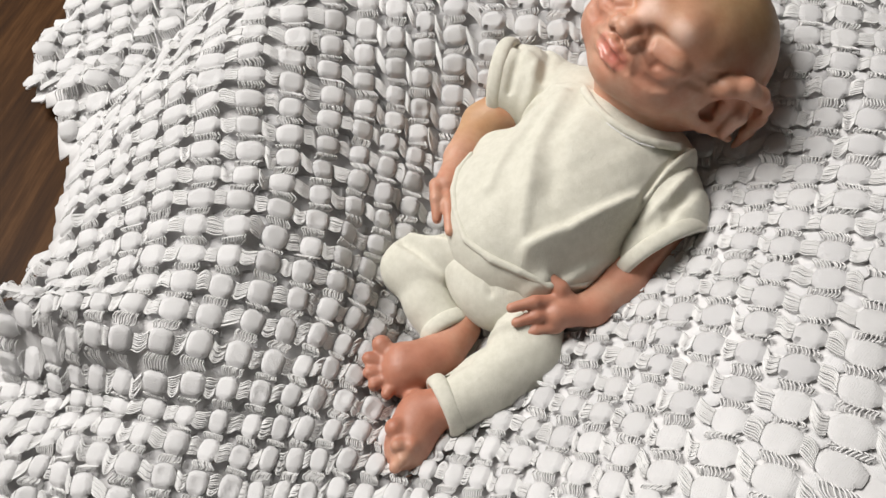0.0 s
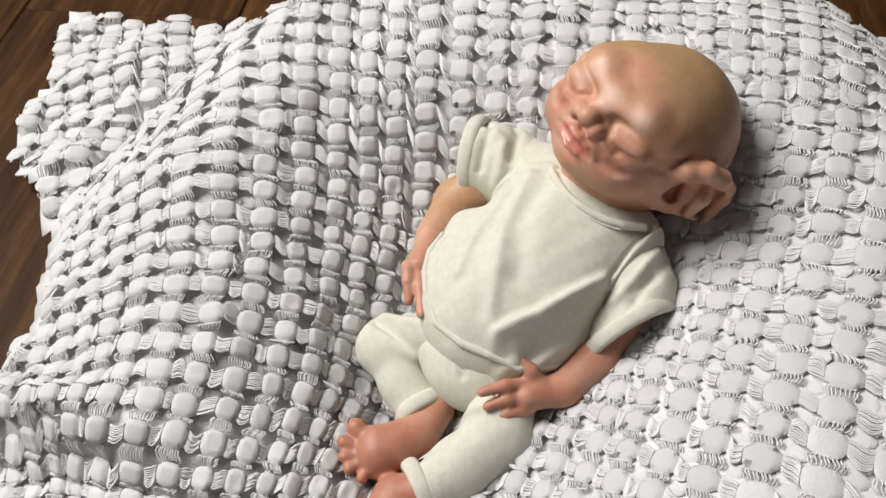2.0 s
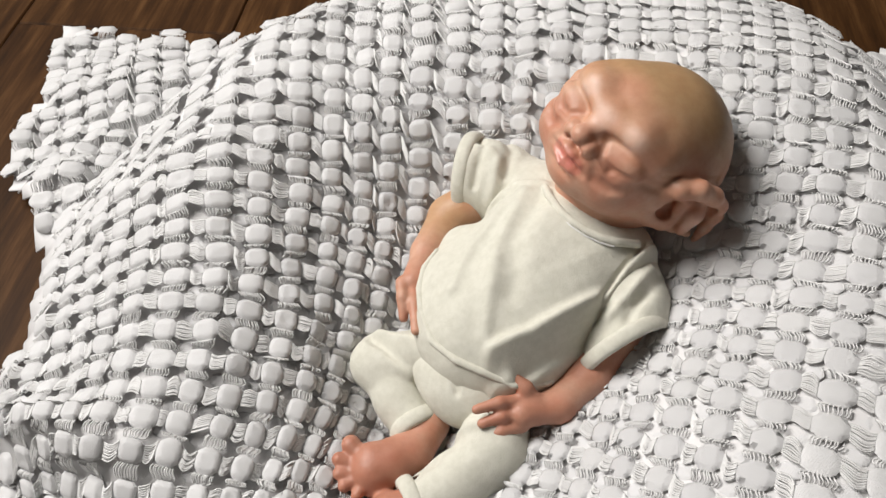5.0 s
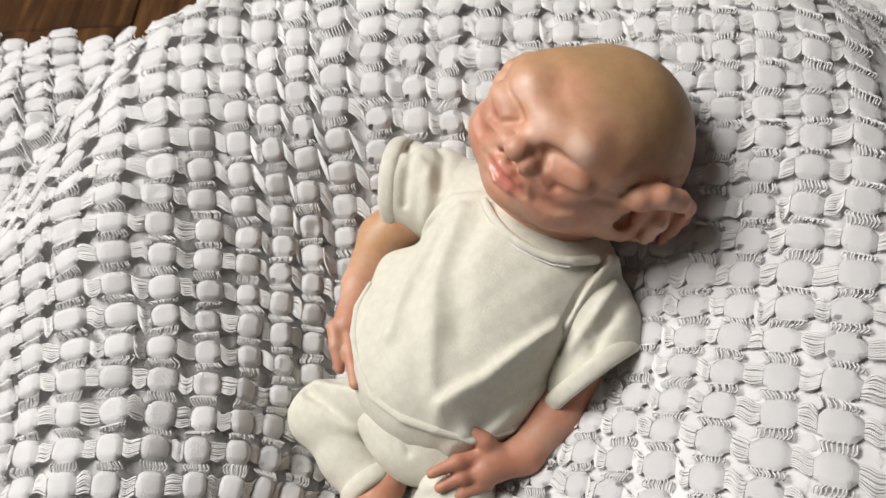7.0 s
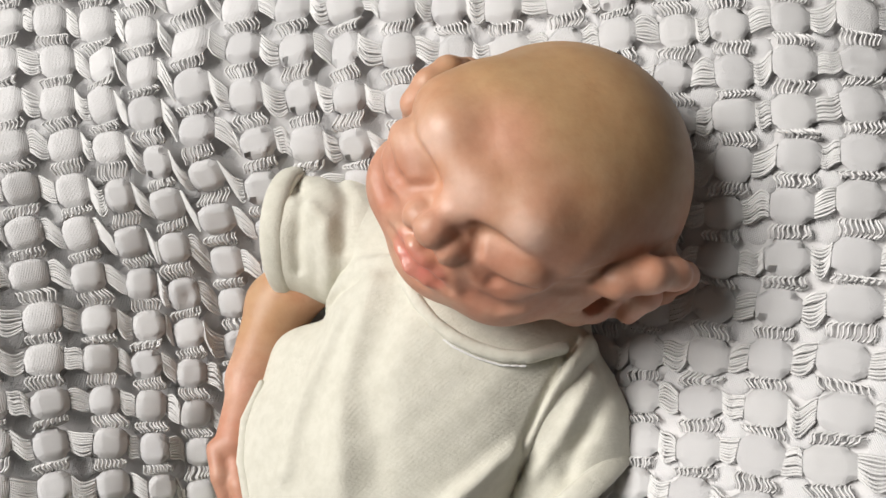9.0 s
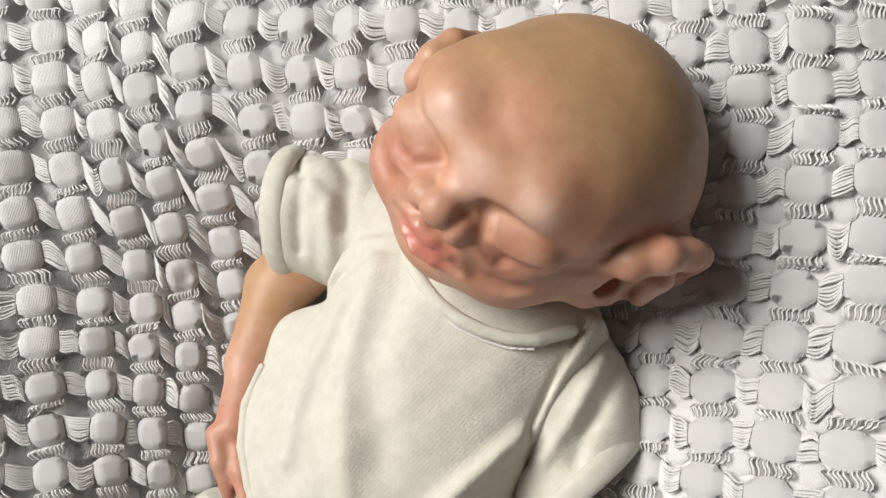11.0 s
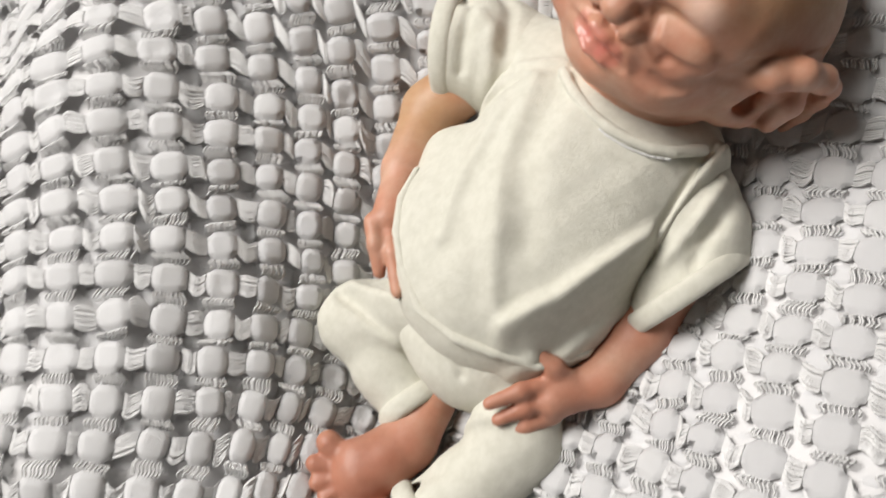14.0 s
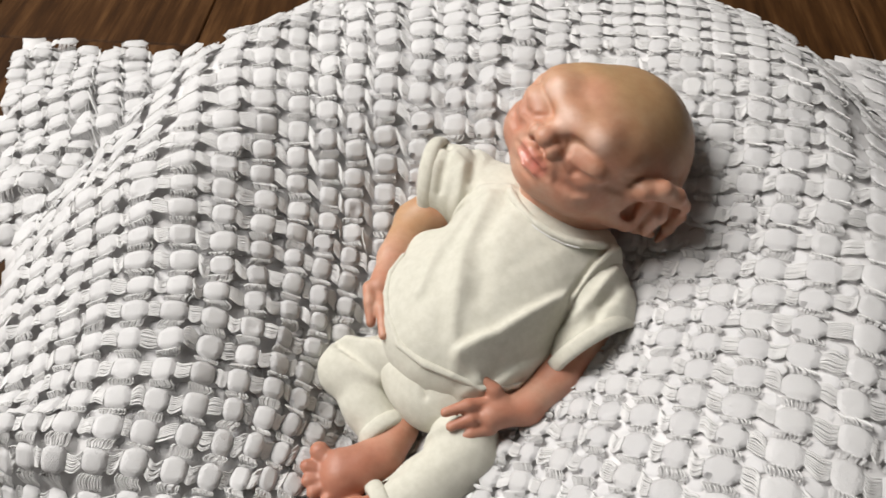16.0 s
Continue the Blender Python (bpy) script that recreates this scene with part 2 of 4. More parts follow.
def inside(x, y):
    return (x > left_edge(y)) & (y < far_edge(x)) & (y > -0.05) & (x < 0.50)


keep = inside(gx, gy)

# ---- floor, walls, ceiling ----
floor = tagged(new("floor", box_mesh("floor", (-1.45, -1.9, -0.08), (2.4, 2.6, -0.003), PLANK)), "dark brown wood plank floor", "floor", kind="structure")


def build_planks():
    rnd = random.Random(3)
    width, length, tilt = 0.20, 1.2, pose(0, 0, 0, 0, 0, -7)
    variants = [box_mesh("plank", (-width / 2 + 0.0004, -length / 2 + 0.0004, -0.005), (width / 2 - 0.0004, length / 2 - 0.0004, 0.0), PLANK, 0.0012)]
    for i in range(-9, 12):
        off = rnd.random() * length
        for j in range(-2, 3):
            p = tilt @ Vector((0.4546 + i * width, j * length + off, 0))
            if -1.32 < p.x < 2.2 and -1.25 < p.y < 1.95:
                ob = part("plank", variants[0], floor)
                ob.matrix_basis = Matrix.Translation(p) @ tilt


build_planks()


def build_room():
    # walls and ceiling are all out of view, added to enclose and shape the light
    x0, x1, y0, y1, top = -1.45, 2.4, -1.9, 2.6, 2.5
    oy0, oy1, oz0, oz1 = 0.07, 1.37, 1.1, 2.44
    for name, lo, hi in (("wall_north", (x0, y1, -0.08), (x1, y1 + 0.2, top)), ("wall_south", (x0, y0 - 0.2, -0.08), (x1, y0, top)),
                         ("wall_east", (x1, y0 - 0.2, -0.08), (x1 + 0.2, y1 + 0.2, top))):
        tagged(new(name, box_mesh(name, lo, hi, WALL)), "unseen plain grey room wall, added to limit bounced light", "wall", kind="structure")
    bm = bmesh.new()
    for lo, hi in (((x0 - 0.2, y0 - 0.2, -0.08), (x0, oy0, top)), ((x0 - 0.2, oy1, -0.08), (x0, y1 + 0.2, top)),
                   ((x0 - 0.2, oy0, -0.08), (x0, oy1, oz0)), ((x0 - 0.2, oy0, oz1), (x0, oy1, top))):
        piece = box_mesh("piece", lo, hi, WALL)
        bm.from_mesh(piece)
        bpy.data.meshes.remove(piece)
    me = bpy.data.meshes.new("wall_west")
    bm.to_mesh(me)
    bm.free()
    me.materials.append(WALL)
    tagged(new("wall_west", me), "unseen plain grey wall with a window opening, added around the daylight", "wall", kind="structure")
    tagged(new("ceiling", box_mesh("ceiling", (x0 - 0.2, y0 - 0.2, top), (x1 + 0.2, y1 + 0.2, top + 0.15), CEIL)), "unseen plain grey ceiling, added to limit bounced light", "ceiling", kind="structure")
    # unseen window, added where the key light comes from
    window = tagged(new("window_1"), "unseen white framed window letting in daylight, placed after the shadows", "window", kind="structure")
    for name, lo, hi in (("frame", (x0 - 0.12, oy0, oz0), (x0 - 0.06, oy0 + 0.06, oz1)), ("frame", (x0 - 0.12, oy1 - 0.06, oz0), (x0 - 0.06, oy1, oz1)),
                         ("frame", (x0 - 0.12, oy0 + 0.06, oz1 - 0.06), (x0 - 0.06, oy1 - 0.06, oz1)), ("frame", (x0 - 0.12, oy0 + 0.06, oz0), (x0 - 0.06, oy1 - 0.06, oz0 + 0.06)),
                         ("sill", (x0 - 0.05, oy0 + 0.001, oz0 + 0.001), (x0 + 0.05, oy1 - 0.001, oz0 + 0.03))):
        part(name, box_mesh(name, lo, hi, TRIM, 0.004), window)


build_room()


# ---- cushion under the blanket ----
def build_cushion():
    n = 60
    top, low, faces = [], [], []
    for ring in range(n // 2 + 1):
        for k in range(n):
            r = 1.05 * ring / (n // 2)
            a = 2 * math.pi * k / n
            x, y = 0.0756 + 0.27 * r * math.cos(a), 0.3281 + 0.36 * r * math.sin(a)
            z = float(max(min(cloth(x, y), dome(x, y)) - 0.010 - 0.05 * smoothstep(0.72, 0.95, r), 0.003))
            top.append((x, y, z * (1 - smoothstep(1.0, 1.05, r)) + 0.001))
    for ring in range(n // 2):
        for k in range(n):
            a, b = ring * n + k, ring * n + (k + 1) % n
            faces.append((a, b, b + n, a + n))
    return tagged(new("floor_cushion", mesh_from("floor_cushion", top, faces, TICKING)), "round soft floor cushion hidden under the white blanket", "cushion")


build_cushion()

# ---- blanket ----
blanket = tagged(new("blanket"), "white cotton blanket of puffed squares and yarn loops over a cushion", "blanket")


def lattice_frames():
    """For every crossing of the weave: its place, its two ways and its normal, with their true pitch."""
    gz = cloth(gx, gy)
    P = np.stack([gx, gy, gz], -1)
    side, ahead = np.gradient(P, axis=0), np.gradient(P, axis=1)
    nrm = np.cross(side, ahead)
    nrm /= np.linalg.norm(nrm, axis=-1, keepdims=True) + 1e-9
    return P, side, ahead, nrm


GP, GSIDE, GAHEAD, GNORM = lattice_frames()
WIDE = np.clip(np.linalg.norm(GSIDE, axis=-1), 0.012, 0.026)
LONG = np.clip(np.linalg.norm(GAHEAD, axis=-1), 0.010, 0.022)
RELIEF = relief(gx, gy)
OUTER = smoothstep(0.97, 1.15, reach(gx, gy))


def halves(g):
    """The lattice with a node between every two."""
    a = np.zeros((2 * g.shape[0] - 1, 2 * g.shape[1] - 1) + g.shape[2:])
    a[::2, ::2] = g
    a[1::2, ::2] = (g[1:] + g[:-1]) / 2
    a[:, 1::2] = (a[:, :-2:2] + a[:, 2::2]) / 2
    return a


def build_backing():
    """The thin cloth behind the raised squares: a sheet with two faces, drawn up under every square."""
    X, Y = halves(gx), halves(gy)
    rel = relief(X, Y)
    Z = cloth(X, Y) - 0.0055 * rel ** 2
    Z[::2, ::2] += 0.0030 * rel[::2, ::2] ** 2
    ok = inside(X, Y)
    idx = np.arange(X.size).reshape(X.shape)
    q = ok[:-1, :-1] & ok[1:, :-1] & ok[1:, 1:] & ok[:-1, 1:]
    f = np.stack([idx[:-1, :-1][q], idx[1:, :-1][q], idx[1:, 1:][q], idx[:-1, 1:][q]], 1)
    used, inv = np.unique(f, return_inverse=True)
    v = np.stack([X.ravel(), Y.ravel(), np.maximum(Z, 0.0022).ravel()], 1)[used]
    ob = part("backing", mesh_from("backing", v, inv.reshape(f.shape), BASE), blanket)
    thick = ob.modifiers.new("thickness", "SOLIDIFY")
    thick.thickness, thick.offset = 0.0016, -1


build_backing()


def pad_mesh(seed, name="pad"):
    """One puffed square, a unit wide: cut corners, drawn-in edges, a dent or a crease of its own."""
    r = random.Random(seed)
    n, verts, faces = 6, [], []
    dent, fold, dx, dy = r.uniform(-0.4, 0.9), r.uniform(-0.7, 0.7), r.uniform(-0.35, 0.35), r.uniform(-0.35, 0.35)
    if seed >= 6:
        dent, fold = r.uniform(1.8, 2.9), r.uniform(-1.2, 1.2)
    squash = r.uniform(0.28, 0.38)
    for j in range(n + 1):
        for i in range(n + 1):
            u, v = 2 * i / n - 1, 2 * j / n - 1
            u, v = math.copysign(abs(u) ** 0.9, u), math.copysign(abs(v) ** 0.9, v)
            k = 1 - squash * (u * u * v * v) ** 0.75
            edge = max(abs(u), abs(v))
            z = 0.0019 * (1 - edge ** 4) - 0.0010 * dent * math.exp(-((u - dx) ** 2 + (v - dy) ** 2) / 0.3) * (1 - edge ** 4) + 0.0008 * fold * u * (1 - edge ** 4)
            verts.append((u * k + r.uniform(-0.04, 0.04), v * k + r.uniform(-0.04, 0.04), z + 0.0006 if edge < 0.99 else -0.0002))
    for j in range(n):
        for i in range(n):
            a = j * (n + 1) + i
            faces.append((a, a + 1, a + n + 2, a + n + 1))
    return mesh_from(name, verts, faces, PAD)


PADS = [pad_mesh(s) for s in range(10)]
PAD_CO = []
for pad_me in PADS:
    co = np.zeros(len(pad_me.vertices) * 3)
    pad_me.vertices.foreach_get("co", co)
    PAD_CO.append(co.reshape(-1, 3))
PAD_FACES = np.array([list(p.vertices) for p in PADS[0].polygons])
place = {}


def frame_at(p, side, ahead, nrm, sx, sy, sz, tilt):
    """A square's own axes, a little askew."""
    a = Vector(ahead).normalized()
    n = Vector(nrm).normalized()
    s = a.cross(n).normalized()
    m = Matrix((s, a, n)).transposed().to_4x4()
    m = Matrix.Translation(Vector(p)) @ m @ Euler(tilt).to_matrix().to_4x4()
    return m @ Matrix.Diagonal((sx, sy, sz, 1))


def joined_pads(name, placed, label=""):
    V = [PAD_CO[kind] @ np.array(m)[:3, :3].T + np.array(m)[:3, 3] for m, kind in placed]
    F = (PAD_FACES[None] + (np.arange(len(placed)) * len(PAD_CO[0]))[:, None, None]).reshape(-1, 4)
    tagged(part(name, mesh_from(name, np.concatenate(V), F, PAD), blanket, label), kind="stuff")


def build_pads():
    """Frames for all squares; the nearest 300 are parts, the rest one joined part."""
    order = []
    for i in range(1, NI - 1):
        for j in range(1, NJ - 1):
            if not (keep[i, j] and inside(gx[i, j] - 0.006, gy[i, j] + 0.006) and inside(gx[i, j] - 0.006, gy[i, j] - 0.006)):
                continue
            rel, out = float(RELIEF[i, j]), float(OUTER[i, j])
            loose = 0.11 * rel ** 2 + 0.06 * out
            wild = rng.random() < 0.13 * rel ** 3 + 0.22 * out
            kind = int(rng.integers(6, 10)) if wild else int(rng.integers(0, 6))
            p = GP[i, j] + GSIDE[i, j] * rng.normal() * 0.035 + GAHEAD[i, j] * rng.normal() * 0.03 + GNORM[i, j] * (0.0006 + 0.0005 * rng.normal() * rel)
            sx, sy = (0.375 + 0.07 * out) * WIDE[i, j] * rng.uniform(0.93, 1.08), (0.425 + 0.04 * out) * LONG[i, j] * rng.uniform(0.93, 1.06)
            m = frame_at(p, GSIDE[i, j], GAHEAD[i, j], GNORM[i, j], sx, sy, rng.uniform(0.85, 1.2) * rel, (rng.normal() * loose, rng.normal() * loose * 1.2, rng.normal() * 0.07))
            place[(i, j)] = (m, kind)
            order.append((math.hypot(gx[i, j] - 0.09, gy[i, j] - 0.34), i, j))
    order.sort()
    for _, i, j in order[:300]:
        m, kind = place[(i, j)]
        part("pad", PADS[kind], blanket).matrix_basis = m
    joined_pads("padding", [place[(i, j)] for _, i, j in order[300:]])
    # the squares of the lower layer, showing in the gaps
    low = []
    for (i, j) in place:
        if (i + 1, j + 1) not in place:
            continue
        q = [GP[i, j], GP[i + 1, j], GP[i, j + 1], GP[i + 1, j + 1]]
        rel = float(RELIEF[i, j])
        p = sum(q) / 4 - GNORM[i, j] * (0.0056 * rel ** 2 + 0.0009 * rng.normal() * rel)
        m = frame_at(p, GSIDE[i, j], GAHEAD[i, j], GNORM[i, j], (0.20 + 0.10 * rel) * WIDE[i, j], (0.23 + 0.10 * rel) * LONG[i, j] * rng.uniform(0.9, 1.1), rng.uniform(0.5, 0.9) * rel, (rng.normal() * 0.08 * rel, rng.normal() * 0.08 * rel, rng.normal() * 0.08))
        low.append((m, int(rng.integers(0, 6))))
    joined_pads("lower_padding", low)


build_pads()


def tubes(name, P, rad, mat, sides=3):
    """Many thin round strands as one mesh; P holds a row of points for each."""
    T = np.gradient(P, axis=1)
    T /= np.linalg.norm(T, axis=2, keepdims=True) + 1e-9
    A = np.cross(T, np.array([0.31, 0.17, 0.93]))
    A /= np.linalg.norm(A, axis=2, keepdims=True) + 1e-9
    B = np.cross(T, A)
    rings = np.stack([P + rad * (math.cos(w) * A + math.sin(w) * B) for w in np.arange(sides) * 2 * math.pi / sides], 2)
    n, steps = P.shape[:2]
    V = rings.reshape(-1, 3)
    idx = np.arange(n * steps * sides).reshape(n, steps, sides)
    F = np.concatenate([np.stack([idx[:, :-1, k], idx[:, :-1, (k + 1) % sides], idx[:, 1:, (k + 1) % sides], idx[:, 1:, k]], -1).reshape(-1, 4) for k in range(sides)])
    me = bpy.data.meshes.new(name)
    me.vertices.add(len(V))
    me.vertices.foreach_set("co", V.ravel())
    me.loops.add(F.size)
    me.loops.foreach_set("vertex_index", F.ravel().astype(np.int32))
    me.polygons.add(len(F))
    me.polygons.foreach_set("loop_start", np.arange(0, F.size, 4, dtype=np.int32))
    me.polygons.foreach_set("use_smooth", np.ones(len(F), dtype=bool))
    me.update(calc_edges=True)
    me.validate()
    me.materials.append(mat)
    return me


def build_yarn():
    """Bundles of loose yarn between neighbouring squares, along and across."""
    STEPS, COUNT = 7, 9
    t = np.linspace(0, 1, STEPS)[None, None, :, None]
    arch, wave = np.sin(math.pi * t), np.sin(2 * math.pi * t)
    u = np.linspace(-1, 1, COUNT)
    for di, dj in ((0, 1), (1, 0)):
        pairs = [(m, place[(i + di, j + dj)][0], RELIEF[i, j]) for (i, j), (m, _) in place.items() if (i + di, j + dj) in place and (m.translation - place[(i + di, j + dj)][0].translation).length < 0.027]
        A, B = np.array([np.array(a) for a, _, _ in pairs]), np.array([np.array(b) for _, b, _ in pairs])
        rel = np.array([r for _, _, r in pairs])[:, None, None, None]
        n = len(pairs)
        us = u[None] + rng.normal(size=(n, COUNT)) * 0.035
        one, z = np.ones_like(us), np.full_like(us, 0.0005)
        if dj:
            p, q = np.stack([0.68 * us, 0.90 * one, z, one], -1), np.stack([0.68 * us, -0.90 * one, z, one], -1)
        else:
            p, q = np.stack([0.90 * one, 0.50 * us, z, one], -1), np.stack([-0.90 * one, 0.50 * us, z, one], -1)
        p = np.einsum("nij,nkj->nki", A, p)[:, :, None, :3]
        q = np.einsum("nij,nkj->nki", B, q)[:, :, None, :3]
        col = A[:, :3, 0 if dj else 1]
        way = (col / np.linalg.norm(col, axis=1, keepdims=True))[:, None, None, :]
        up = A[:, :3, 2]
        up = (up / np.linalg.norm(up, axis=1, keepdims=True))[:, None, None, :]
        slack = rng.uniform(0.45, 1.4, (n, 1, 1, 1))
        lean = rng.normal(size=(n, 1, 1, 1))
        turn = np.where(rng.random((n, 1, 1, 1)) < 0.75, 1.0, -1.0)
        uu = us[:, :, None, None]
        if dj:
            off = way * (turn * wave * 0.0005 * slack + arch * (0.0009 * uu + 0.0004 * lean)) + up * arch * (0.0013 + 0.00018 * rng.normal(size=(n, COUNT, 1, 1))) * slack
        else:
            open_, same = rng.uniform(0.1, 0.9, (n, 1, 1, 1)), rng.uniform(-0.4, 1.0, (n, 1, 1, 1))
            off = way * (-arch * (0.0030 * same - 0.0018 * open_ * uu) * slack + wave * 0.0004 * lean) + up * arch * (0.0007 + 0.00012 * rng.normal(size=(n, COUNT, 1, 1))) * slack * rel
        P = (p * (1 - t) + q * t + off).reshape(n * COUNT, STEPS, 3)
        tagged(part("yarn", tubes("yarn_loops", P, 0.00048, YARN), blanket), kind="stuff")


build_yarn()


# ---- soft bodies: blended solids, turned into one skin ----
class Solid:
    """A field of blended round solids in a box, in metres."""

    def __init__(self, lo, hi, cell):
        self.lo, self.cell = np.array(lo, float), cell
        self.n = np.ceil((np.array(hi) - self.lo) / cell).astype(int) + 1
        self.d = np.full(self.n, 0.05, np.float32)

    def region(self, lo, hi):
        a = np.clip(np.floor((np.array(lo) - self.lo) / self.cell).astype(int), 0, self.n)
        b = np.clip(np.ceil((np.array(hi) - self.lo) / self.cell).astype(int) + 1, 0, self.n)
        sl = tuple(slice(p, max(q, p)) for p, q in zip(a, b))
        ax = [self.lo[k] + self.cell * np.arange(sl[k].start, sl[k].stop) for k in range(3)]
        return sl, np.stack(np.meshgrid(*ax, indexing="ij"), -1)

    def put(self, lo, hi, field, k, mode):
        m = 0.006 + k
        sl, P = self.region(np.array(lo) - m, np.array(hi) + m)
        if P.size == 0:
            return
        a, b = self.d[sl], field(P)
        if mode == "add":
            h = np.clip(0.5 + 0.5 * (a - b) / k, 0, 1)
            self.d[sl] = a * (1 - h) + b * h - k * h * (1 - h)
        else:
            h = np.clip(0.5 - 0.5 * (a + b) / k, 0, 1)
            self.d[sl] = a * (1 - h) - b * h + k * h * (1 - h)

    def ball(self, c, radii, axes=None, k=0.004, mode="add"):
        c, r = np.array(c, float), np.array(radii, float)
        M = np.eye(3) if axes is None else np.array(axes, float)
        ext = np.sqrt(((M * r[:, None]) ** 2).sum(0))

        def field(P):
            q = (P - c) @ M.T
            k0 = np.linalg.norm(q / r, axis=-1)
            k1 = np.linalg.norm(q / r ** 2, axis=-1) + 1e-9
            return k0 * (k0 - 1) / k1
        self.put(c - ext, c + ext, field, k, mode)

    def bone(self, a, b, ra, rb, k=0.004, mode="add", flat=None, squash=1.0):
        """A tapered round limb from a to b; flat: a way in which it is squashed."""
        a, b = np.array(a, float), np.array(b, float)

        def field(P):
            ab, q = b - a, P - a
            h = np.clip((q @ ab) / (ab @ ab), 0, 1)
            off = q - h[..., None] * ab
            if flat is not None:
                w = np.array(flat, float) / np.linalg.norm(flat)
                off = off + (off @ w)[..., None] * w * (1 / squash - 1)
            return np.linalg.norm(off, axis=-1) - (ra + (rb - ra) * h)
        r = max(ra, rb)
        self.put(np.minimum(a, b) - r, np.maximum(a, b) + r, field, k, mode)

    def chain(self, pts, radii, k=0.003, mode="add", **kw):
        for p, q, r, s in zip(pts[:-1], pts[1:], radii[:-1], radii[1:]):
            self.bone(p, q, r, s, k, mode, **kw)

    def cut(self, point, normal, radius):
        """Cuts away what lies on the normal's side of a plane, round a point."""
        n = np.array(normal, float) / np.linalg.norm(normal)
        sl, P = self.region(np.array(point) - radius, np.array(point) + radius)
        q = P - np.array(point)
        self.d[sl] = np.where(np.linalg.norm(q, axis=-1) < radius, np.maximum(self.d[sl], q @ n), self.d[sl])

    def ring(self, c, normal, r, tube, k=0.0015, squash=1.0, side=None):
        """A hem: a round tube about an opening."""
        n = unit(normal)
        u = unit(np.cross(n, (0.3, 0.2, 0.9) if side is None else side))
        w = np.cross(n, u)
        pts = [np.array(c) + r * (math.cos(t) * u + squash * math.sin(t) * w) for t in np.linspace(0, 2 * math.pi, 41)]
        acc = Solid(self.lo, self.lo, self.cell)
        acc.n, acc.d = self.n, np.full(self.n, 0.05, np.float32)
        acc.chain(pts, [tube] * len(pts), 0.0001)
        h = np.clip(0.5 + 0.5 * (self.d - acc.d) / k, 0, 1)
        self.d = self.d * (1 - h) + acc.d * h - k * h * (1 - h)

    def crease(self, pts, amount, width):
        """A soft ridge (plus) or groove (minus) over a line of the plan."""
        sl, P = self.region(self.lo, self.lo + self.n * self.cell)
        best = np.full(P.shape[:3], 1.0)
        for p, q in zip(pts[:-1], pts[1:]):
            a, ab = np.array(p[:2]), np.array(q[:2]) - np.array(p[:2])
            h = np.clip(((P[..., :2] - a) @ ab) / (ab @ ab), 0, 1)
            best = np.minimum(best, np.linalg.norm(P[..., :2] - a - h[..., None] * ab, axis=-1))
        self.d[sl] -= amount * np.exp(-(best / width) ** 2)

    def on(self, p, c):
        """Where the line from c through p leaves the solid."""
        p, c = np.array(p, float), np.array(c, float)
        t = np.linspace(0.3, 1.8, 700)
        q = c + t[:, None] * (p - c)
        i = np.clip(np.round((q - self.lo) / self.cell).astype(int), 0, self.n - 1)
        inside_ = np.where(self.d[tuple(i.T)] < 0)[0]
        return q[inside_[-1]] if len(inside_) else p

    def groove(self, pts, c, radii, k=0.0015):
        """A shallow line pressed into the surface: a round cutter drawn along above it."""
        lift = 0.0014
        pts = [self.on(p, c) for p in pts]
        mid = []
        for p, q in zip(pts[:-1], pts[1:]):
            mid += [p, self.on((p + q) / 2, c)]
        mid.append(pts[-1])
        mid = [p + lift * unit(p - np.array(c)) for p in mid]
        rr = np.interp(np.linspace(0, 1, len(mid)), np.linspace(0, 1, len(radii)), radii) + lift
        self.chain(mid, list(rr), k, "cut")

    def ripple(self, amount):
        sl, P = self.region(self.lo, self.lo + self.n * self.cell)
        self.d[sl] += amount(P)

    def skin(self):
        """Surface nets: one vertex a crossed cell, one quad a crossed edge."""
        d = self.d
        s = d < 0
        c = [s[i:s.shape[0] - 1 + i, j:s.shape[1] - 1 + j, k:s.shape[2] - 1 + k] for i in (0, 1) for j in (0, 1) for k in (0, 1)]
        cnt = sum(a.astype(np.int8) for a in c)
        cells = np.argwhere((cnt > 0) & (cnt < 8))
        num = np.full(cnt.shape, -1, np.int64)
        num[tuple(cells.T)] = np.arange(len(cells))
        acc, tot = np.zeros((len(cells), 3)), np.zeros(len(cells))
        corners = [(i, j, k) for i in (0, 1) for j in (0, 1) for k in (0, 1)]
        for a in corners:
            for ax in range(3):
                if a[ax]:
                    continue
                b = list(a)
                b[ax] = 1
                pa, pb = cells + a, cells + b
                da, db = d[tuple(pa.T)], d[tuple(pb.T)]
                hit = (da < 0) != (db < 0)
                t = np.where(hit, da / np.where(hit, da - db, 1), 0)
                acc += np.where(hit[:, None], pa + t[:, None] * (pb - pa) - cells, 0)
                tot += hit
        V = self.lo + self.cell * (cells + acc / np.maximum(tot, 1)[:, None])
        F = []
        for ax in range(3):
            sh = [slice(1, -1)] * 3
            sh[ax] = slice(0, -1)
            nx = [slice(1, -1)] * 3
            nx[ax] = slice(1, None)
            s0, s1 = s[tuple(sh)], s[tuple(nx)]
            e = np.argwhere(s0 != s1)
            base = e + [0 if q == ax else 1 for q in range(3)]
            flip = s0[tuple(e.T)]
            u, v = [q for q in range(3) if q != ax]
            du, dv = np.zeros(3, int), np.zeros(3, int)
            du[u], dv[v] = 1, 1
            quad = np.stack([num[tuple((base - o).T)] for o in (du + dv, dv, 0 * du, du)], 1)
            turn = flip if ax != 1 else ~flip
            quad[~turn] = quad[~turn][:, ::-1]
            F.append(quad[(quad >= 0).all(1)])
        return V, np.concatenate(F)


def unit(v):
    v = np.array(v, float)
    return v / np.linalg.norm(v)


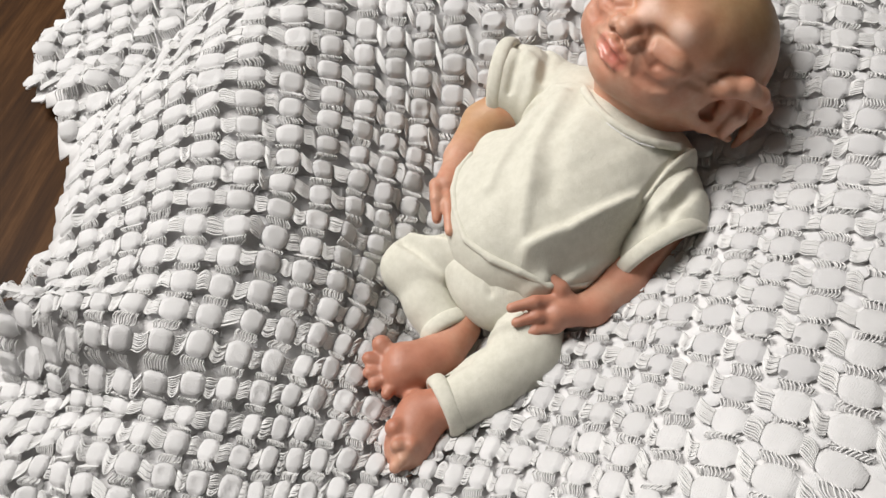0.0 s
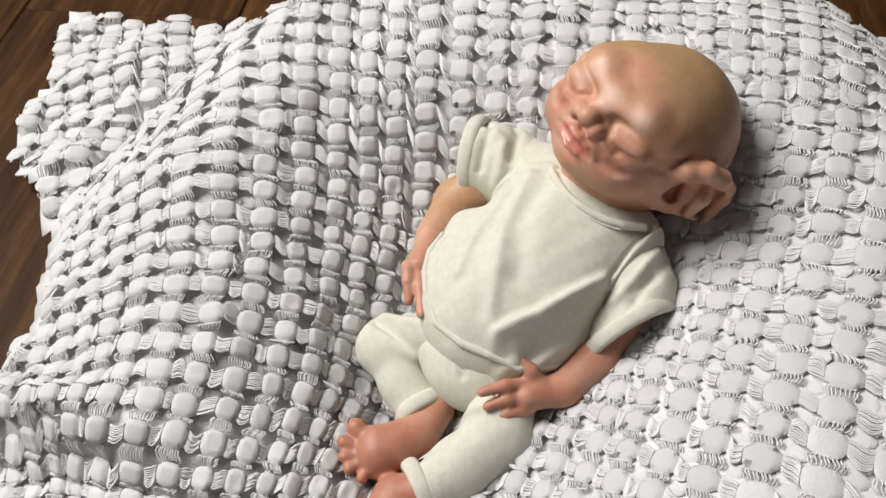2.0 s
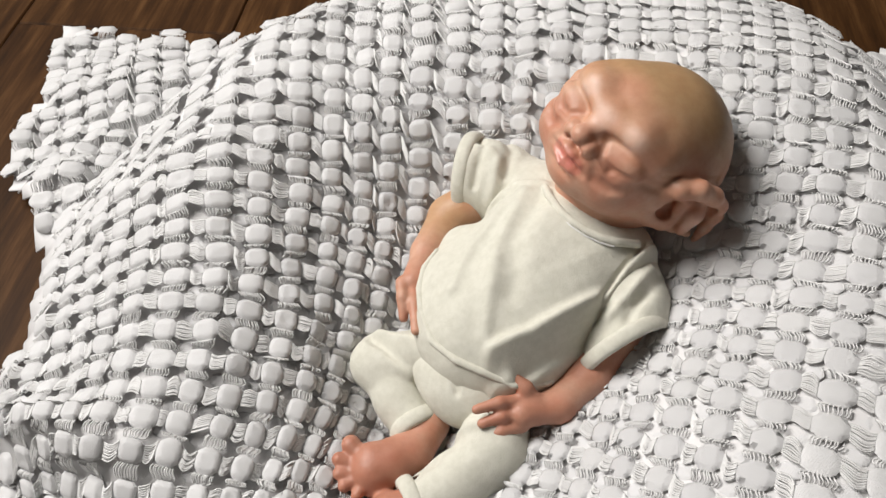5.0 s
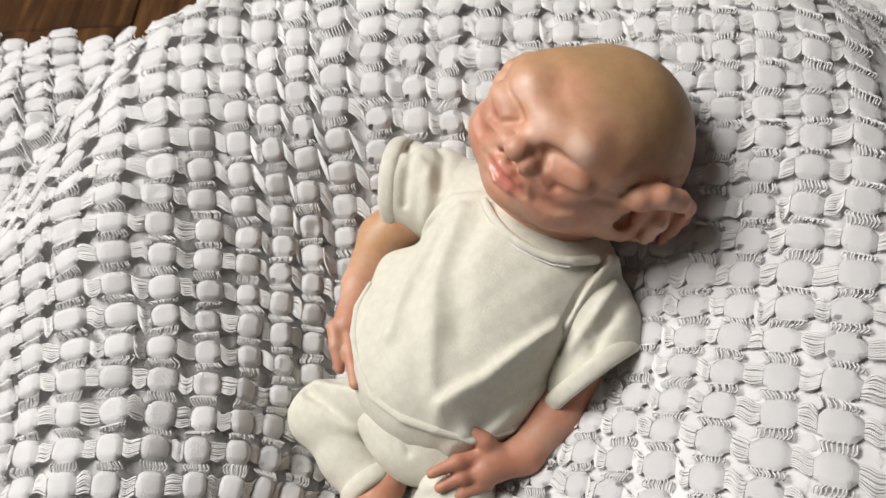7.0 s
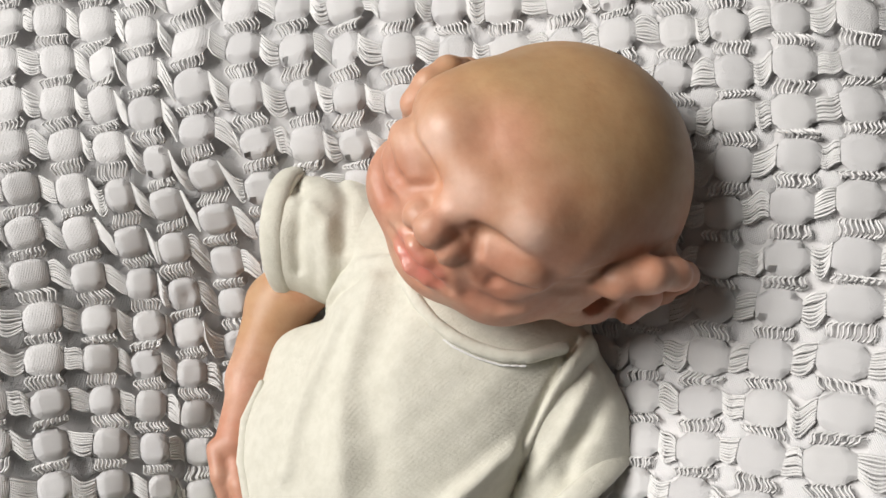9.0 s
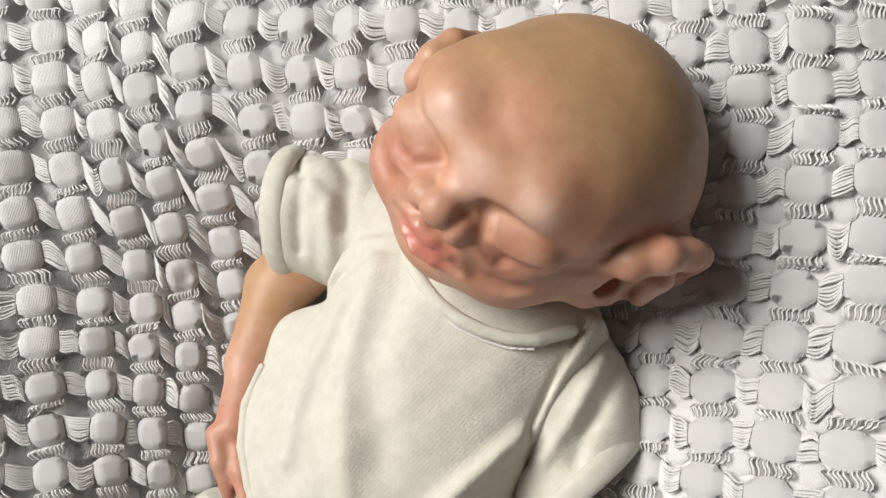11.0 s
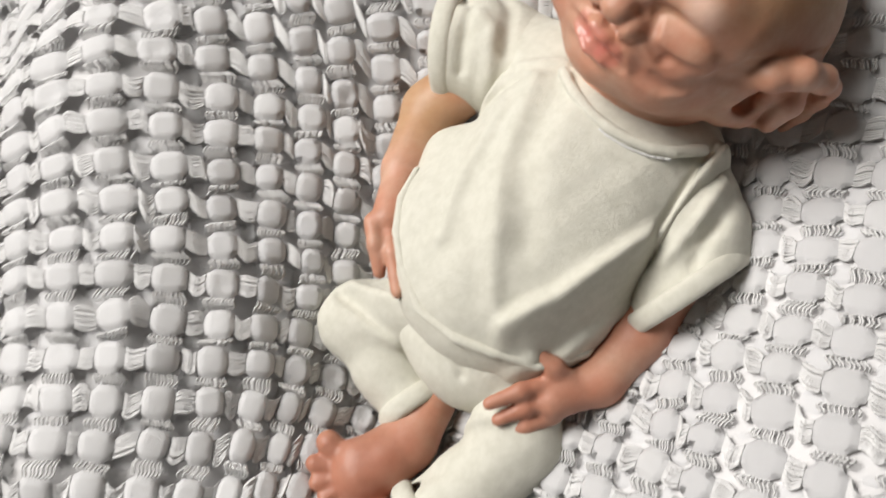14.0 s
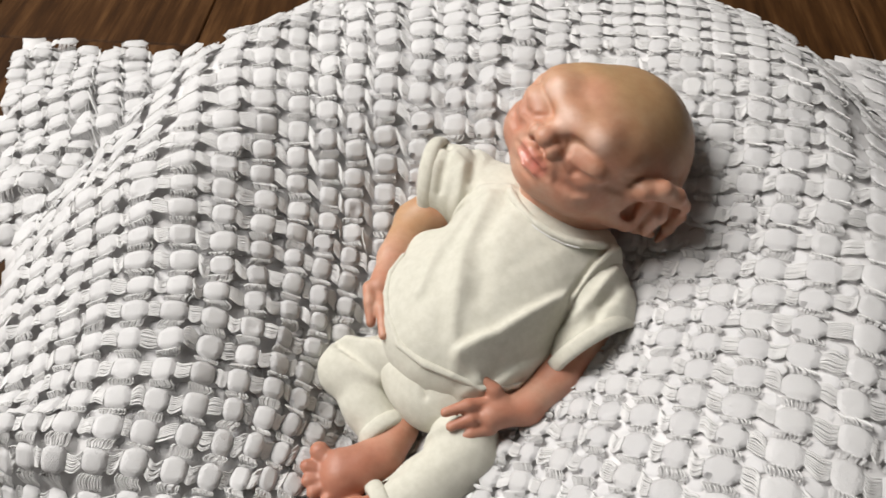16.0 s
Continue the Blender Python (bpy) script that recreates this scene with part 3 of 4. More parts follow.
def relax(V, F, times=2, amount=0.5):
    """Evens out the skin's small steps."""
    E = np.concatenate([F[:, [0, 1]], F[:, [1, 2]], F[:, [2, 3]], F[:, [3, 0]]])
    for _ in range(times):
        acc, tot = np.zeros_like(V), np.zeros(len(V))
        for a, b in ((0, 1), (1, 0)):
            np.add.at(acc, E[:, a], V[E[:, b]])
            np.add.at(tot, E[:, a], 1)
        V = V + amount * (acc / np.maximum(tot, 1)[:, None] - V)
    return V


def joined(pieces):
    V, F, n = [], [], 0
    for v, f in pieces:
        V.append(v), F.append(f + n)
        n += len(v)
    return np.concatenate(V), np.concatenate(F)

# ---- doll ----
HC = np.array((0.1193, 0.3682, 0.1750))
LAT = unit((-0.4938, 0.8274, 0.2674))
UPW = np.array((0.5633, 0.07, 0.8233))
UPW = unit(UPW - (UPW @ LAT) * LAT)
FWD = np.cross(UPW, LAT)
HEAD = np.array((LAT, UPW, FWD))


def hp(x, y, z):
    """A place in the head: sideways, towards the crown, towards the face (metres)."""
    return HC + 0.95 * np.array((x, y, z)) @ HEAD


def build_head():
    s = Solid(HC - 0.074, HC + 0.072, 0.0007)
    mid = np.array((0.1275, 0.3692, 0.1618))
    s.ball(mid, (0.0410, 0.0420, 0.0430), HEAD, 0.004)
    s.ball(hp(0, -0.014, 0.004), (0.032, 0.032, 0.028), HEAD, 0.012)
    s.ball(hp(0, 0.008, 0.011), (0.031, 0.018, 0.0195), HEAD, 0.012)
    s.ball(hp(0, -0.012, 0.020), (0.024, 0.022, 0.016), HEAD, 0.010)
    for e in (1, -1):
        s.ball(hp(0.0180 * e, -0.020, 0.0220), (0.0150, 0.0135, 0.0140), HEAD, 0.009)
        s.chain([hp(0.007 * e, 0.0055, 0.0305), hp(0.017 * e, 0.0095, 0.0285), hp(0.0275 * e, 0.0070, 0.0205)], [0.0044, 0.0048, 0.0048], 0.010)
    s.ball(hp(0, 0.0045, 0.0325), (0.0095, 0.0060, 0.0050), HEAD, 0.008)
    s.ball(hp(-0.001, -0.0195, 0.0295), (0.0165, 0.0120, 0.0120), HEAD, 0.008)
    for e in (1, -1):
        s.ball(hp(0.0185 * e, 0.0010, 0.0385), (0.0115, 0.0034, 0.0045), HEAD, 0.004, "cut")
        s.ball(hp(0.0195 * e, -0.0035, 0.0280), (0.0125, 0.0085, 0.0088), HEAD, 0.0018)
        s.ball(hp(0.0190 * e, -0.0130, 0.0285), (0.0125, 0.0046, 0.0062), HEAD, 0.004)
        s.ball(hp(0.0125 * e, -0.0100, 0.0305), (0.0075, 0.0085, 0.0088), HEAD, 0.006)
        s.groove([hp(0.0095 * e, -0.0005, 0.0380), hp(0.0140 * e, -0.0070, 0.0370), hp(0.0210 * e, -0.0085, 0.0365), hp(0.0310 * e, -0.0050, 0.0320)], mid, [0.0006, 0.0009, 0.0010, 0.0007], 0.0010)
        s.groove([hp(0.0145 * e, -0.0130, 0.0380), hp(0.0190 * e, -0.0170, 0.0370), hp(0.0260 * e, -0.0160, 0.0330), hp(0.0320 * e, -0.0115, 0.0280)], mid, [0.0004, 0.0008, 0.0008, 0.0004], 0.0026)
    # nose
    s.bone(hp(0, 0.002, 0.0335), hp(0, -0.0045, 0.0425), 0.0036, 0.0042, 0.004)
    s.ball(hp(0, -0.0062, 0.0445), (0.0052, 0.0046, 0.0046), HEAD, 0.002)
    for e in (1, -1):
        s.ball(hp(0.0066 * e, -0.0088, 0.0408), (0.0045, 0.0047, 0.0052), HEAD, 0.0012)
        s.ball(hp(0.0042 * e, -0.0125, 0.0445), (0.0021, 0.0017, 0.0026), HEAD, 0.0008, "cut")
    # mouth and chin
    s.groove([hp(-0.0005, -0.0125, 0.0450), hp(-0.0008, -0.0152, 0.0455)], mid, [0.0006, 0.0008], 0.0018)
    s.chain([hp(-0.0135, -0.0205, 0.0378), hp(-0.0085, -0.0180, 0.0410), hp(-0.0035, -0.0170, 0.0428), hp(-0.0010, -0.0176, 0.0430), hp(0.0016, -0.0170, 0.0426), hp(0.0062, -0.0182, 0.0405), hp(0.0108, -0.0206, 0.0372)], [0.0010, 0.0020, 0.0024, 0.0023, 0.0024, 0.0020, 0.0010], 0.0022)
    s.chain([hp(-0.0118, -0.0218, 0.0378), hp(-0.0065, -0.0236, 0.0400), hp(-0.0012, -0.0243, 0.0410), hp(0.0042, -0.0236, 0.0396), hp(0.0095, -0.0218, 0.0370)], [0.0011, 0.0025, 0.0029, 0.0025, 0.0011], 0.0022)
    s.groove([hp(-0.0140, -0.0212, 0.0405), hp(-0.0065, -0.0206, 0.0440), hp(-0.0010, -0.0211, 0.0450), hp(0.0042, -0.0206, 0.0440), hp(0.0112, -0.0212, 0.0395)], mid, [0.0007, 0.0013, 0.0014, 0.0013, 0.0007], 0.0008)
    s.groove([hp(-0.0075, -0.0280, 0.0390), hp(-0.0010, -0.0288, 0.0400), hp(0.0055, -0.0280, 0.0390)], mid, [0.0004, 0.0008, 0.0004], 0.0028)
    s.ball(hp(-0.001, -0.0325, 0.0260), (0.0120, 0.0080, 0.0100), HEAD, 0.007)
    # folds of skin from the brow to the ear
    for k in (-1, 0, 1):
        s.groove([hp(-0.0345, -0.001 + 0.0040 * k, 0.0200 - 0.003 * k), hp(-0.0410, 0.0015 + 0.0045 * k, 0.004), hp(-0.0440, 0.0040 + 0.005 * k, -0.014)], mid, [0.0006, 0.0009, 0.0006], 0.0020)
    s.bone(hp(0, -0.030, -0.006), (0.1000, 0.3500, 0.1180), 0.021, 0.023, 0.008)
    return s


def build_ear(s, c, right, up, out, size=1.0):
    """A big cupped ear with a rolled rim, a hollow, a ridge and a drawn-out tip."""
    A = np.array((unit(right), unit(up), unit(out)))

    def ep(x, y, z):
        return np.array(c) + size * np.array((x, y, z)) @ A
    s.ball(ep(0, 0, -0.005), (0.0200 * size, 0.0140 * size, 0.006 * size), A, 0.004)
    s.ball(ep(0.001, 0.0, 0.0045), (0.0140 * size, 0.0088 * size, 0.0065 * size), A, 0.002, "cut")
    s.chain([ep(-0.013, 0.008, 0.000), ep(-0.003, 0.0130, 0.002), ep(0.010, 0.0135, 0.002), ep(0.0190, 0.006, 0.001), ep(0.0185, -0.006, -0.001), ep(0.0125, -0.014, -0.003), ep(0.0085, -0.0195, -0.005)],
            [0.0030, 0.0040, 0.0044, 0.0040, 0.0034, 0.0028, 0.0016], 0.003)
    s.chain([ep(0.011, 0.009, 0.000), ep(0.006, 0.000, 0.002), ep(0.005, -0.012, 0.003)], [0.0024, 0.0036, 0.0028], 0.0015)
    s.chain([ep(-0.019, -0.006, 0.000), ep(-0.014, -0.011, 0.001), ep(-0.004, -0.0125, 0.000), ep(0.004, -0.0135, -0.001)], [0.0055, 0.0048, 0.0034, 0.0026], 0.004)
    s.chain([ep(-0.013, 0.003, 0.001), ep(-0.004, 0.0055, 0.001), ep(0.004, 0.004, 0.001)], [0.0020, 0.0024, 0.0020], 0.002)
    s.ball(ep(-0.0070, -0.003, -0.001), (0.0050 * size, 0.0045 * size, 0.0050 * size), A, 0.0015, "cut")


def build_near_ear(s):
    """The big ear turned to the camera: a thick rolled rim, a lobe, a pale inner ridge, two hollows and a hanging tip."""
    A = np.array((unit((0.97, 0.10, -0.22)), unit((0.20, -0.12, 0.97)), unit((0.09, -0.98, -0.16))))
    s.ball((0.1405, 0.3362, 0.1525), (0.0180, 0.0150, 0.0050), A, 0.004)
    s.chain([(0.1270, 0.3325, 0.1670), (0.1350, 0.3280, 0.1705), (0.1440, 0.3275, 0.1705), (0.1520, 0.3290, 0.1645), (0.1575, 0.3320, 0.1550), (0.1585, 0.3350, 0.1450), (0.1555, 0.3365, 0.1350), (0.1520, 0.3375, 0.1240)],
            [0.0040, 0.0048, 0.0048, 0.0044, 0.0038, 0.0034, 0.0030, 0.0017], 0.0025)
    s.chain([(0.1215, 0.3330, 0.1540), (0.1250, 0.3325, 0.1490), (0.1310, 0.3325, 0.1440), (0.1380, 0.3340, 0.1390), (0.1470, 0.3360, 0.1310)], [0.0052, 0.0052, 0.0038, 0.0028, 0.0020], 0.003)
    s.ball((0.1325, 0.3310, 0.1550), (0.0070, 0.0070, 0.0046), A, 0.0020, "cut")
    s.ball((0.1522, 0.3315, 0.1520), (0.0034, 0.0080, 0.0042), A, 0.0020, "cut")
    s.chain([(0.1485, 0.3325, 0.1610), (0.1460, 0.3300, 0.1510), (0.1410, 0.3295, 0.1410)], [0.0026, 0.0040, 0.0030], 0.0025)
    s.chain([(0.1390, 0.3325, 0.1620), (0.1375, 0.3325, 0.1530), (0.1360, 0.3325, 0.1450)], [0.0018, 0.0024, 0.0022], 0.0015)
    s.ball((0.1245, 0.3315, 0.1610), (0.0034, 0.0034, 0.0040), A, 0.003)


def hand(s, wrist, knuckles, across, tips, thumb, thumb_tip, palm=0.0085, finger=0.0034):
    wrist, knuckles, across = np.array(wrist), np.array(knuckles), unit(across)
    s.bone(wrist, knuckles, palm * 0.85, palm * 0.8, 0.004)
    n = len(tips)
    for k, tip in enumerate(tips):
        tip = np.array(tip)
        root = knuckles + across * (k - (n - 1) / 2) * finger * 2.0
        mid = (root + tip) / 2 + np.array((0, 0, 0.0022))
        s.chain([root, mid, tip], [finger * 1.1, finger, finger * 0.82], 0.0016)
    s.chain([np.array(thumb), (np.array(thumb) + thumb_tip) / 2 + np.array((0, 0, 0.001)), np.array(thumb_tip)], [finger * 1.2, finger * 1.1, finger * 0.9], 0.003)


def foot(s, heel, ball_, toes, across, sole):
    heel, ball_, across = np.array(heel), np.array(ball_), unit(across)
    s.chain([heel, (heel + ball_) / 2, ball_], [0.0110, 0.0112, 0.0112], 0.005)
    s.ball(ball_, (0.0145, 0.0095, 0.0085), (across, unit(np.cross(sole, across)), unit(sole)), 0.004)
    for k, tip in enumerate(toes):
        tip = np.array(tip)
        r = 0.0050 if k == 0 else 0.0039 - 0.0002 * k
        s.bone(ball_ + (tip - ball_) * 0.55, tip, r * 0.9, r, 0.0018)


def build_doll():
    head = build_head()
    build_near_ear(head)
    v, f = head.skin()
    pieces = [(relax(v, f, 1), f)]
    far = Solid((0.06, 0.36, 0.10), (0.16, 0.45, 0.215), 0.0011)
    build_ear(far, hp(0.0410, -0.012, -0.012), 0.8 * FWD - 0.5 * UPW, UPW + 0.5 * FWD, LAT, 0.62)
    v, f = far.skin()
    pieces.append((relax(v, f, 2), f))
    s = Solid((-0.05, 0.17, 0.02), (0.13, 0.42, 0.14), 0.001)
    # arm and hand beside the flap
    s.chain([(0.060, 0.392, 0.118), (0.0275, 0.380, 0.100), (0.0140, 0.354, 0.1000)], [0.013, 0.0118, 0.0085], 0.004)
    hand(s, (0.0140, 0.354, 0.1000), (0.0070, 0.331, 0.1020), (0.8, 0.2, -0.3), [(0.002, 0.3105, 0.0985), (0.0085, 0.3010, 0.1000), (0.012, 0.305, 0.094)], (0.015, 0.345, 0.098), (0.017, 0.325, 0.094), 0.0085, 0.0032)
    # arm and hand on the lap
    s.chain([(0.118, 0.305, 0.102), (0.096, 0.280, 0.088), (0.078, 0.263, 0.0875)], [0.0125, 0.0115, 0.0088], 0.004)
    hand(s, (0.078, 0.263, 0.0875), (0.060, 0.2575, 0.0905), (0.05, 0.75, 0.55), [(0.0400, 0.2475, 0.0840), (0.0400, 0.2520, 0.0910), (0.0375, 0.2565, 0.0965)], (0.066, 0.263, 0.094), (0.0570, 0.2700, 0.1020), 0.0092, 0.0031)
    # feet
    s.chain([(0.014, 0.272, 0.058), (0.006, 0.258, 0.056)], [0.011, 0.0105], 0.004)
    foot(s, (0.003, 0.2545, 0.057), (-0.0140, 0.2455, 0.0580), [(-0.0255, 0.2575, 0.0635), (-0.0315, 0.2505, 0.0615), (-0.0310, 0.2435, 0.0595), (-0.0285, 0.2375, 0.0580), (-0.0220, 0.2330, 0.0570)], (-0.15, 0.80, 0.55), (-0.1, -0.6, 0.75))
    s.chain([(0.012, 0.226, 0.060), (-0.006, 0.223, 0.055)], [0.0105, 0.0100], 0.004)
    foot(s, (-0.005, 0.222, 0.055), (-0.0110, 0.2070, 0.0530), [(-0.0170, 0.2115, 0.0625), (-0.0090, 0.2030, 0.0620), (-0.0155, 0.2025, 0.0625), (-0.0130, 0.1970, 0.0595), (-0.0165, 0.1945, 0.0565)], (0.3, 0.9, 0.1), (0.3, 0.2, -0.9))
    v, f = s.skin()
    pieces.append((relax(v, f, 2), f))
    V, F = joined(pieces)
    return tagged(new("doll", mesh_from("doll", V, F, SKIN)), "painted silicone fantasy doll with pointed ears lying on a blanket", "doll")


SKIN_TINTS = [
    ((0.135, 0.378, 0.185), 0.043, 0.016, "tan", 0.9),
    ((0.022, 0.378, 0.104), 0.020, 0.012, "tan", 0.7),
    ((0.142, 0.334, 0.150), 0.018, 0.008, "red", 0.25),
    ((0.1440, 0.3270, 0.1480), 0.0060, 0.003, "pale", 0.5),
    # lap hand, arm and feet: reddish paint, deepened to carry their shade as well
    ((0.055, 0.258, 0.092), 0.024, 0.012, "red", 0.6),
    ((0.096, 0.282, 0.090), 0.022, 0.012, "red", 0.45),
    ((-0.018, 0.235, 0.058), 0.036, 0.012, "red", 0.75),
    ((0.008, 0.320, 0.097), 0.022, 0.012, "red", 0.3),
    (tuple(hp(-0.001, -0.0205, 0.0445)), 0.0056, 0.0012, "lip", 0.6),
    (tuple(hp(0.0052, -0.0202, 0.0425)), 0.0042, 0.0012, "lip", 0.5),
    (tuple(hp(-0.0075, -0.0202, 0.0425)), 0.0044, 0.0012, "lip", 0.5),
    (tuple(hp(0.0185, -0.010, 0.034)), 0.010, 0.004, "red", 0.4),
    (tuple(hp(-0.0185, -0.010, 0.034)), 0.010, 0.004, "red", 0.4),
    (tuple(hp(0.021, -0.022, 0.026)), 0.014, 0.008, "red", 0.35),
    (tuple(hp(-0.021, -0.022, 0.026)), 0.014, 0.008, "red", 0.35),
    (tuple(hp(0.006, 0.024, 0.030)), 0.010, 0.008, "pink", 0.7),
    (tuple(hp(-0.014, 0.022, 0.030)), 0.008, 0.006, "red", 0.3),
    (tuple(hp(0.0, -0.009, 0.046)), 0.007, 0.004, "red", 0.25),
    (tuple(hp(-0.038, 0.010, 0.004)), 0.012, 0.008, "red", 0.35),
    # highlights on the brow crests and bridge, put into the colour as pale spots
    (tuple(hp(-0.0185, 0.010, 0.036)), 0.0055, 0.003, "pale", 0.6),
    (tuple(hp(0.0185, 0.010, 0.036)), 0.0055, 0.003, "pale", 0.6),
    (tuple(hp(0.0, 0.006, 0.040)), 0.006, 0.004, "pale", 0.5),
]
SKIN = skin_material()
build_doll()


# ---- clothes ----
TA = unit((-0.070, -0.078, -0.040))
TL = np.array((0.72, -0.66, 0.02))
TL = unit(TL - (TL @ TA) * TA)
TN = np.cross(TA, TL)
TN = TN if TN[2] > 0 else -TN
TORSO = np.array((TL, TA, TN))
TC = np.array((0.0640, 0.3210, 0.0985))


def tp(x, y, z):
    """A place in the torso: sideways, towards the feet, towards the front."""
    return TC + np.array((x, y, z)) @ TORSO


FOLDS = (  # lines in plan, height, width
    (((0.130, 0.3285), (0.104, 0.302), (0.065, 0.282), (0.045, 0.276)), 0.0030, 0.0045),
    (((0.118, 0.312), (0.085, 0.283), (0.060, 0.270)), -0.0022, 0.0050),
    (((0.066, 0.361), (0.049, 0.327), (0.042, 0.283)), 0.0018, 0.0050),
    (((0.074, 0.352), (0.060, 0.330), (0.056, 0.300)), -0.0014, 0.0060),
    (((0.054, 0.354), (0.036, 0.332), (0.027, 0.311)), 0.0016, 0.0040),
    (((0.048, 0.366), (0.060, 0.372), (0.078, 0.366)), 0.0016, 0.0030),
    (((0.0455, 0.364), (0.062, 0.364)), -0.0014, 0.0020),
    (((0.058, 0.372), (0.060, 0.392), (0.062, 0.408)), -0.0012, 0.0035),
    (((0.092, 0.286), (0.066, 0.270), (0.045, 0.264)), 0.0016, 0.0040),
    (((0.1255, 0.330), (0.1100, 0.313), (0.1015, 0.303), (0.0985, 0.296)), -0.0018, 0.0014),
    (((0.128, 0.318), (0.112, 0.300), (0.103, 0.294)), 0.0018, 0.0030),
    (((0.122, 0.305), (0.112, 0.291)), -0.0016, 0.0030),
)


FOLDS = [(line, amount * (1.7 if k < 2 else 1.15), width * 0.8) for k, (line, amount, width) in enumerate(FOLDS)]


def wrinkles(P):
    """Small uneven slackness of the knit."""
    x, y, z = P[..., 0], P[..., 1], P[..., 2]
    return 0.00025 * np.sin(x * 260 + 3 * np.sin(y * 90)) * np.sin(y * 230 + z * 120) + 0.00045 * np.sin(x * 120 - y * 150 + z * 60)


def cloth_part(name, s, parent, label="", times=2, fold=True):
    if fold:
        s.ripple(wrinkles)
    v, f = s.skin()
    return part(name, mesh_from(name, relax(v, f, times), f, JERSEY), parent, label)


def stitches(parent, pts, count):
    """A row of short raised stitches along a line."""
    pts = np.array(pts)
    lens = np.concatenate([[0], np.cumsum(np.linalg.norm(np.diff(pts, axis=0), axis=1))])
    s = Solid(pts.min(0) - 0.004, pts.max(0) + 0.004, 0.0005)
    for k in range(count):
        a, b = [np.array([np.interp(u * lens[-1] / count, lens, pts[:, q]) for q in range(3)]) for u in (k + 0.2, k + 0.62)]
        s.bone(a, b, 0.00048, 0.00048, 0.0003)
    v, f = s.skin()
    part("stitching", mesh_from("stitching", v, f, YARN), parent)


def build_shirt():
    shirt = tagged(new("shirt"), "cream cotton jersey baby shirt with short sleeves, worn by the doll", "shirt")
    s = Solid((-0.005, 0.245, 0.05), (0.145, 0.415, 0.160), 0.001)
    s.ball(tp(0.001, -0.010, 0.000), (0.0455, 0.050, 0.036), TORSO, 0.004)
    s.ball(tp(-0.002, 0.022, 0.001), (0.0435, 0.040, 0.0355), TORSO, 0.012)
    s.ball(tp(0, -0.038, 0.006), (0.042, 0.024, 0.026), TORSO, 0.012)
    s.chain([(0.036, 0.352, 0.101), (0.0275, 0.330, 0.098), (0.0270, 0.305, 0.094)], [0.0150, 0.0160, 0.0142], 0.010)
    s.chain([(0.080, 0.376, 0.116), (0.064, 0.388, 0.114)], [0.021, 0.0205], 0.006)
    s.chain([(0.112, 0.338, 0.114), (0.1120, 0.325, 0.108)], [0.021, 0.0190], 0.005)
    for line, amount, width in FOLDS:
        s.crease(line, amount, width)
    hem = [(0.0190, 0.3480, 0.1090), (0.0115, 0.3360, 0.1090), (0.0088, 0.3220, 0.1085), (0.0090, 0.3080, 0.1075), (0.0165, 0.2910, 0.1055), (0.0285, 0.2780, 0.1065), (0.0405, 0.2700, 0.1060), (0.0560, 0.2655, 0.1010), (0.0740, 0.2685, 0.0950), (0.0880, 0.2800, 0.0900)]
    hem = [s.on(p, TC) for p in hem]
    neck = [(0.0765, 0.3600, 0.1420), (0.0775, 0.3540, 0.1430), (0.0795, 0.3470, 0.1440), (0.0830, 0.3395, 0.1440), (0.0880, 0.3335, 0.1435), (0.0940, 0.3290, 0.1420), (0.1010, 0.3255, 0.1405), (0.1085, 0.3240, 0.1390), (0.1200, 0.3262, 0.1345)]
    body = cloth_part("body", s, shirt)
    s = Solid((0.005, 0.355, 0.075), (0.085, 0.445, 0.155), 0.0009)
    s.chain([(0.066, 0.386, 0.115), (0.055, 0.393, 0.114), (0.036, 0.402, 0.113)], [0.0195, 0.0215, 0.0235], 0.006)
    s.bone((0.047, 0.396, 0.113), (0.020, 0.410, 0.112), 0.0140, 0.0220, 0.001, "cut")
    s.cut((0.0370, 0.4015, 0.113), (-0.88, 0.30, -0.1), 0.036)
    s.crease(((0.050, 0.372), (0.054, 0.388), (0.046, 0.398)), 0.0026, 0.0035)
    s.crease(((0.058, 0.380), (0.062, 0.396), (0.058, 0.414)), -0.0022, 0.0030)
    s.crease(((0.041, 0.380), (0.047, 0.398), (0.044, 0.412)), -0.0026, 0.0026)
    sleeve = cloth_part("sleeve", s, shirt)
    s = Solid((0.005, 0.365, 0.08), (0.07, 0.44, 0.15), 0.0008)
    for k in range(4):
        s.ring(np.array((0.0375, 0.4012, 0.113)) + 0.0016 * k * np.array((0.9, -0.3, 0.1)), (-0.88, 0.30, -0.1), 0.0218, 0.0020, 0.003)
    cloth_part("cuff", s, sleeve, "", 2, False)
    s = Solid((0.085, 0.265, 0.065), (0.145, 0.365, 0.145), 0.0009)
    s.chain([(0.1130, 0.334, 0.112), (0.1165, 0.312, 0.105), (0.1145, 0.287, 0.0945)], [0.0195, 0.0215, 0.0228], 0.005)
    s.bone((0.1090, 0.299, 0.0985), (0.1225, 0.2735, 0.0910), 0.0135, 0.0205, 0.001, "cut")
    s.cut((0.1145, 0.289, 0.0955), (0.45, -0.85, -0.25), 0.036)
    for line, amount, width in FOLDS[9:]:
        s.crease(line, amount, width)
    s.crease(((0.134, 0.318), (0.122, 0.302), (0.112, 0.298)), -0.0016, 0.0026)
    sleeve = cloth_part("sleeve", s, shirt)
    s = Solid((0.085, 0.265, 0.06), (0.15, 0.32, 0.13), 0.0008)
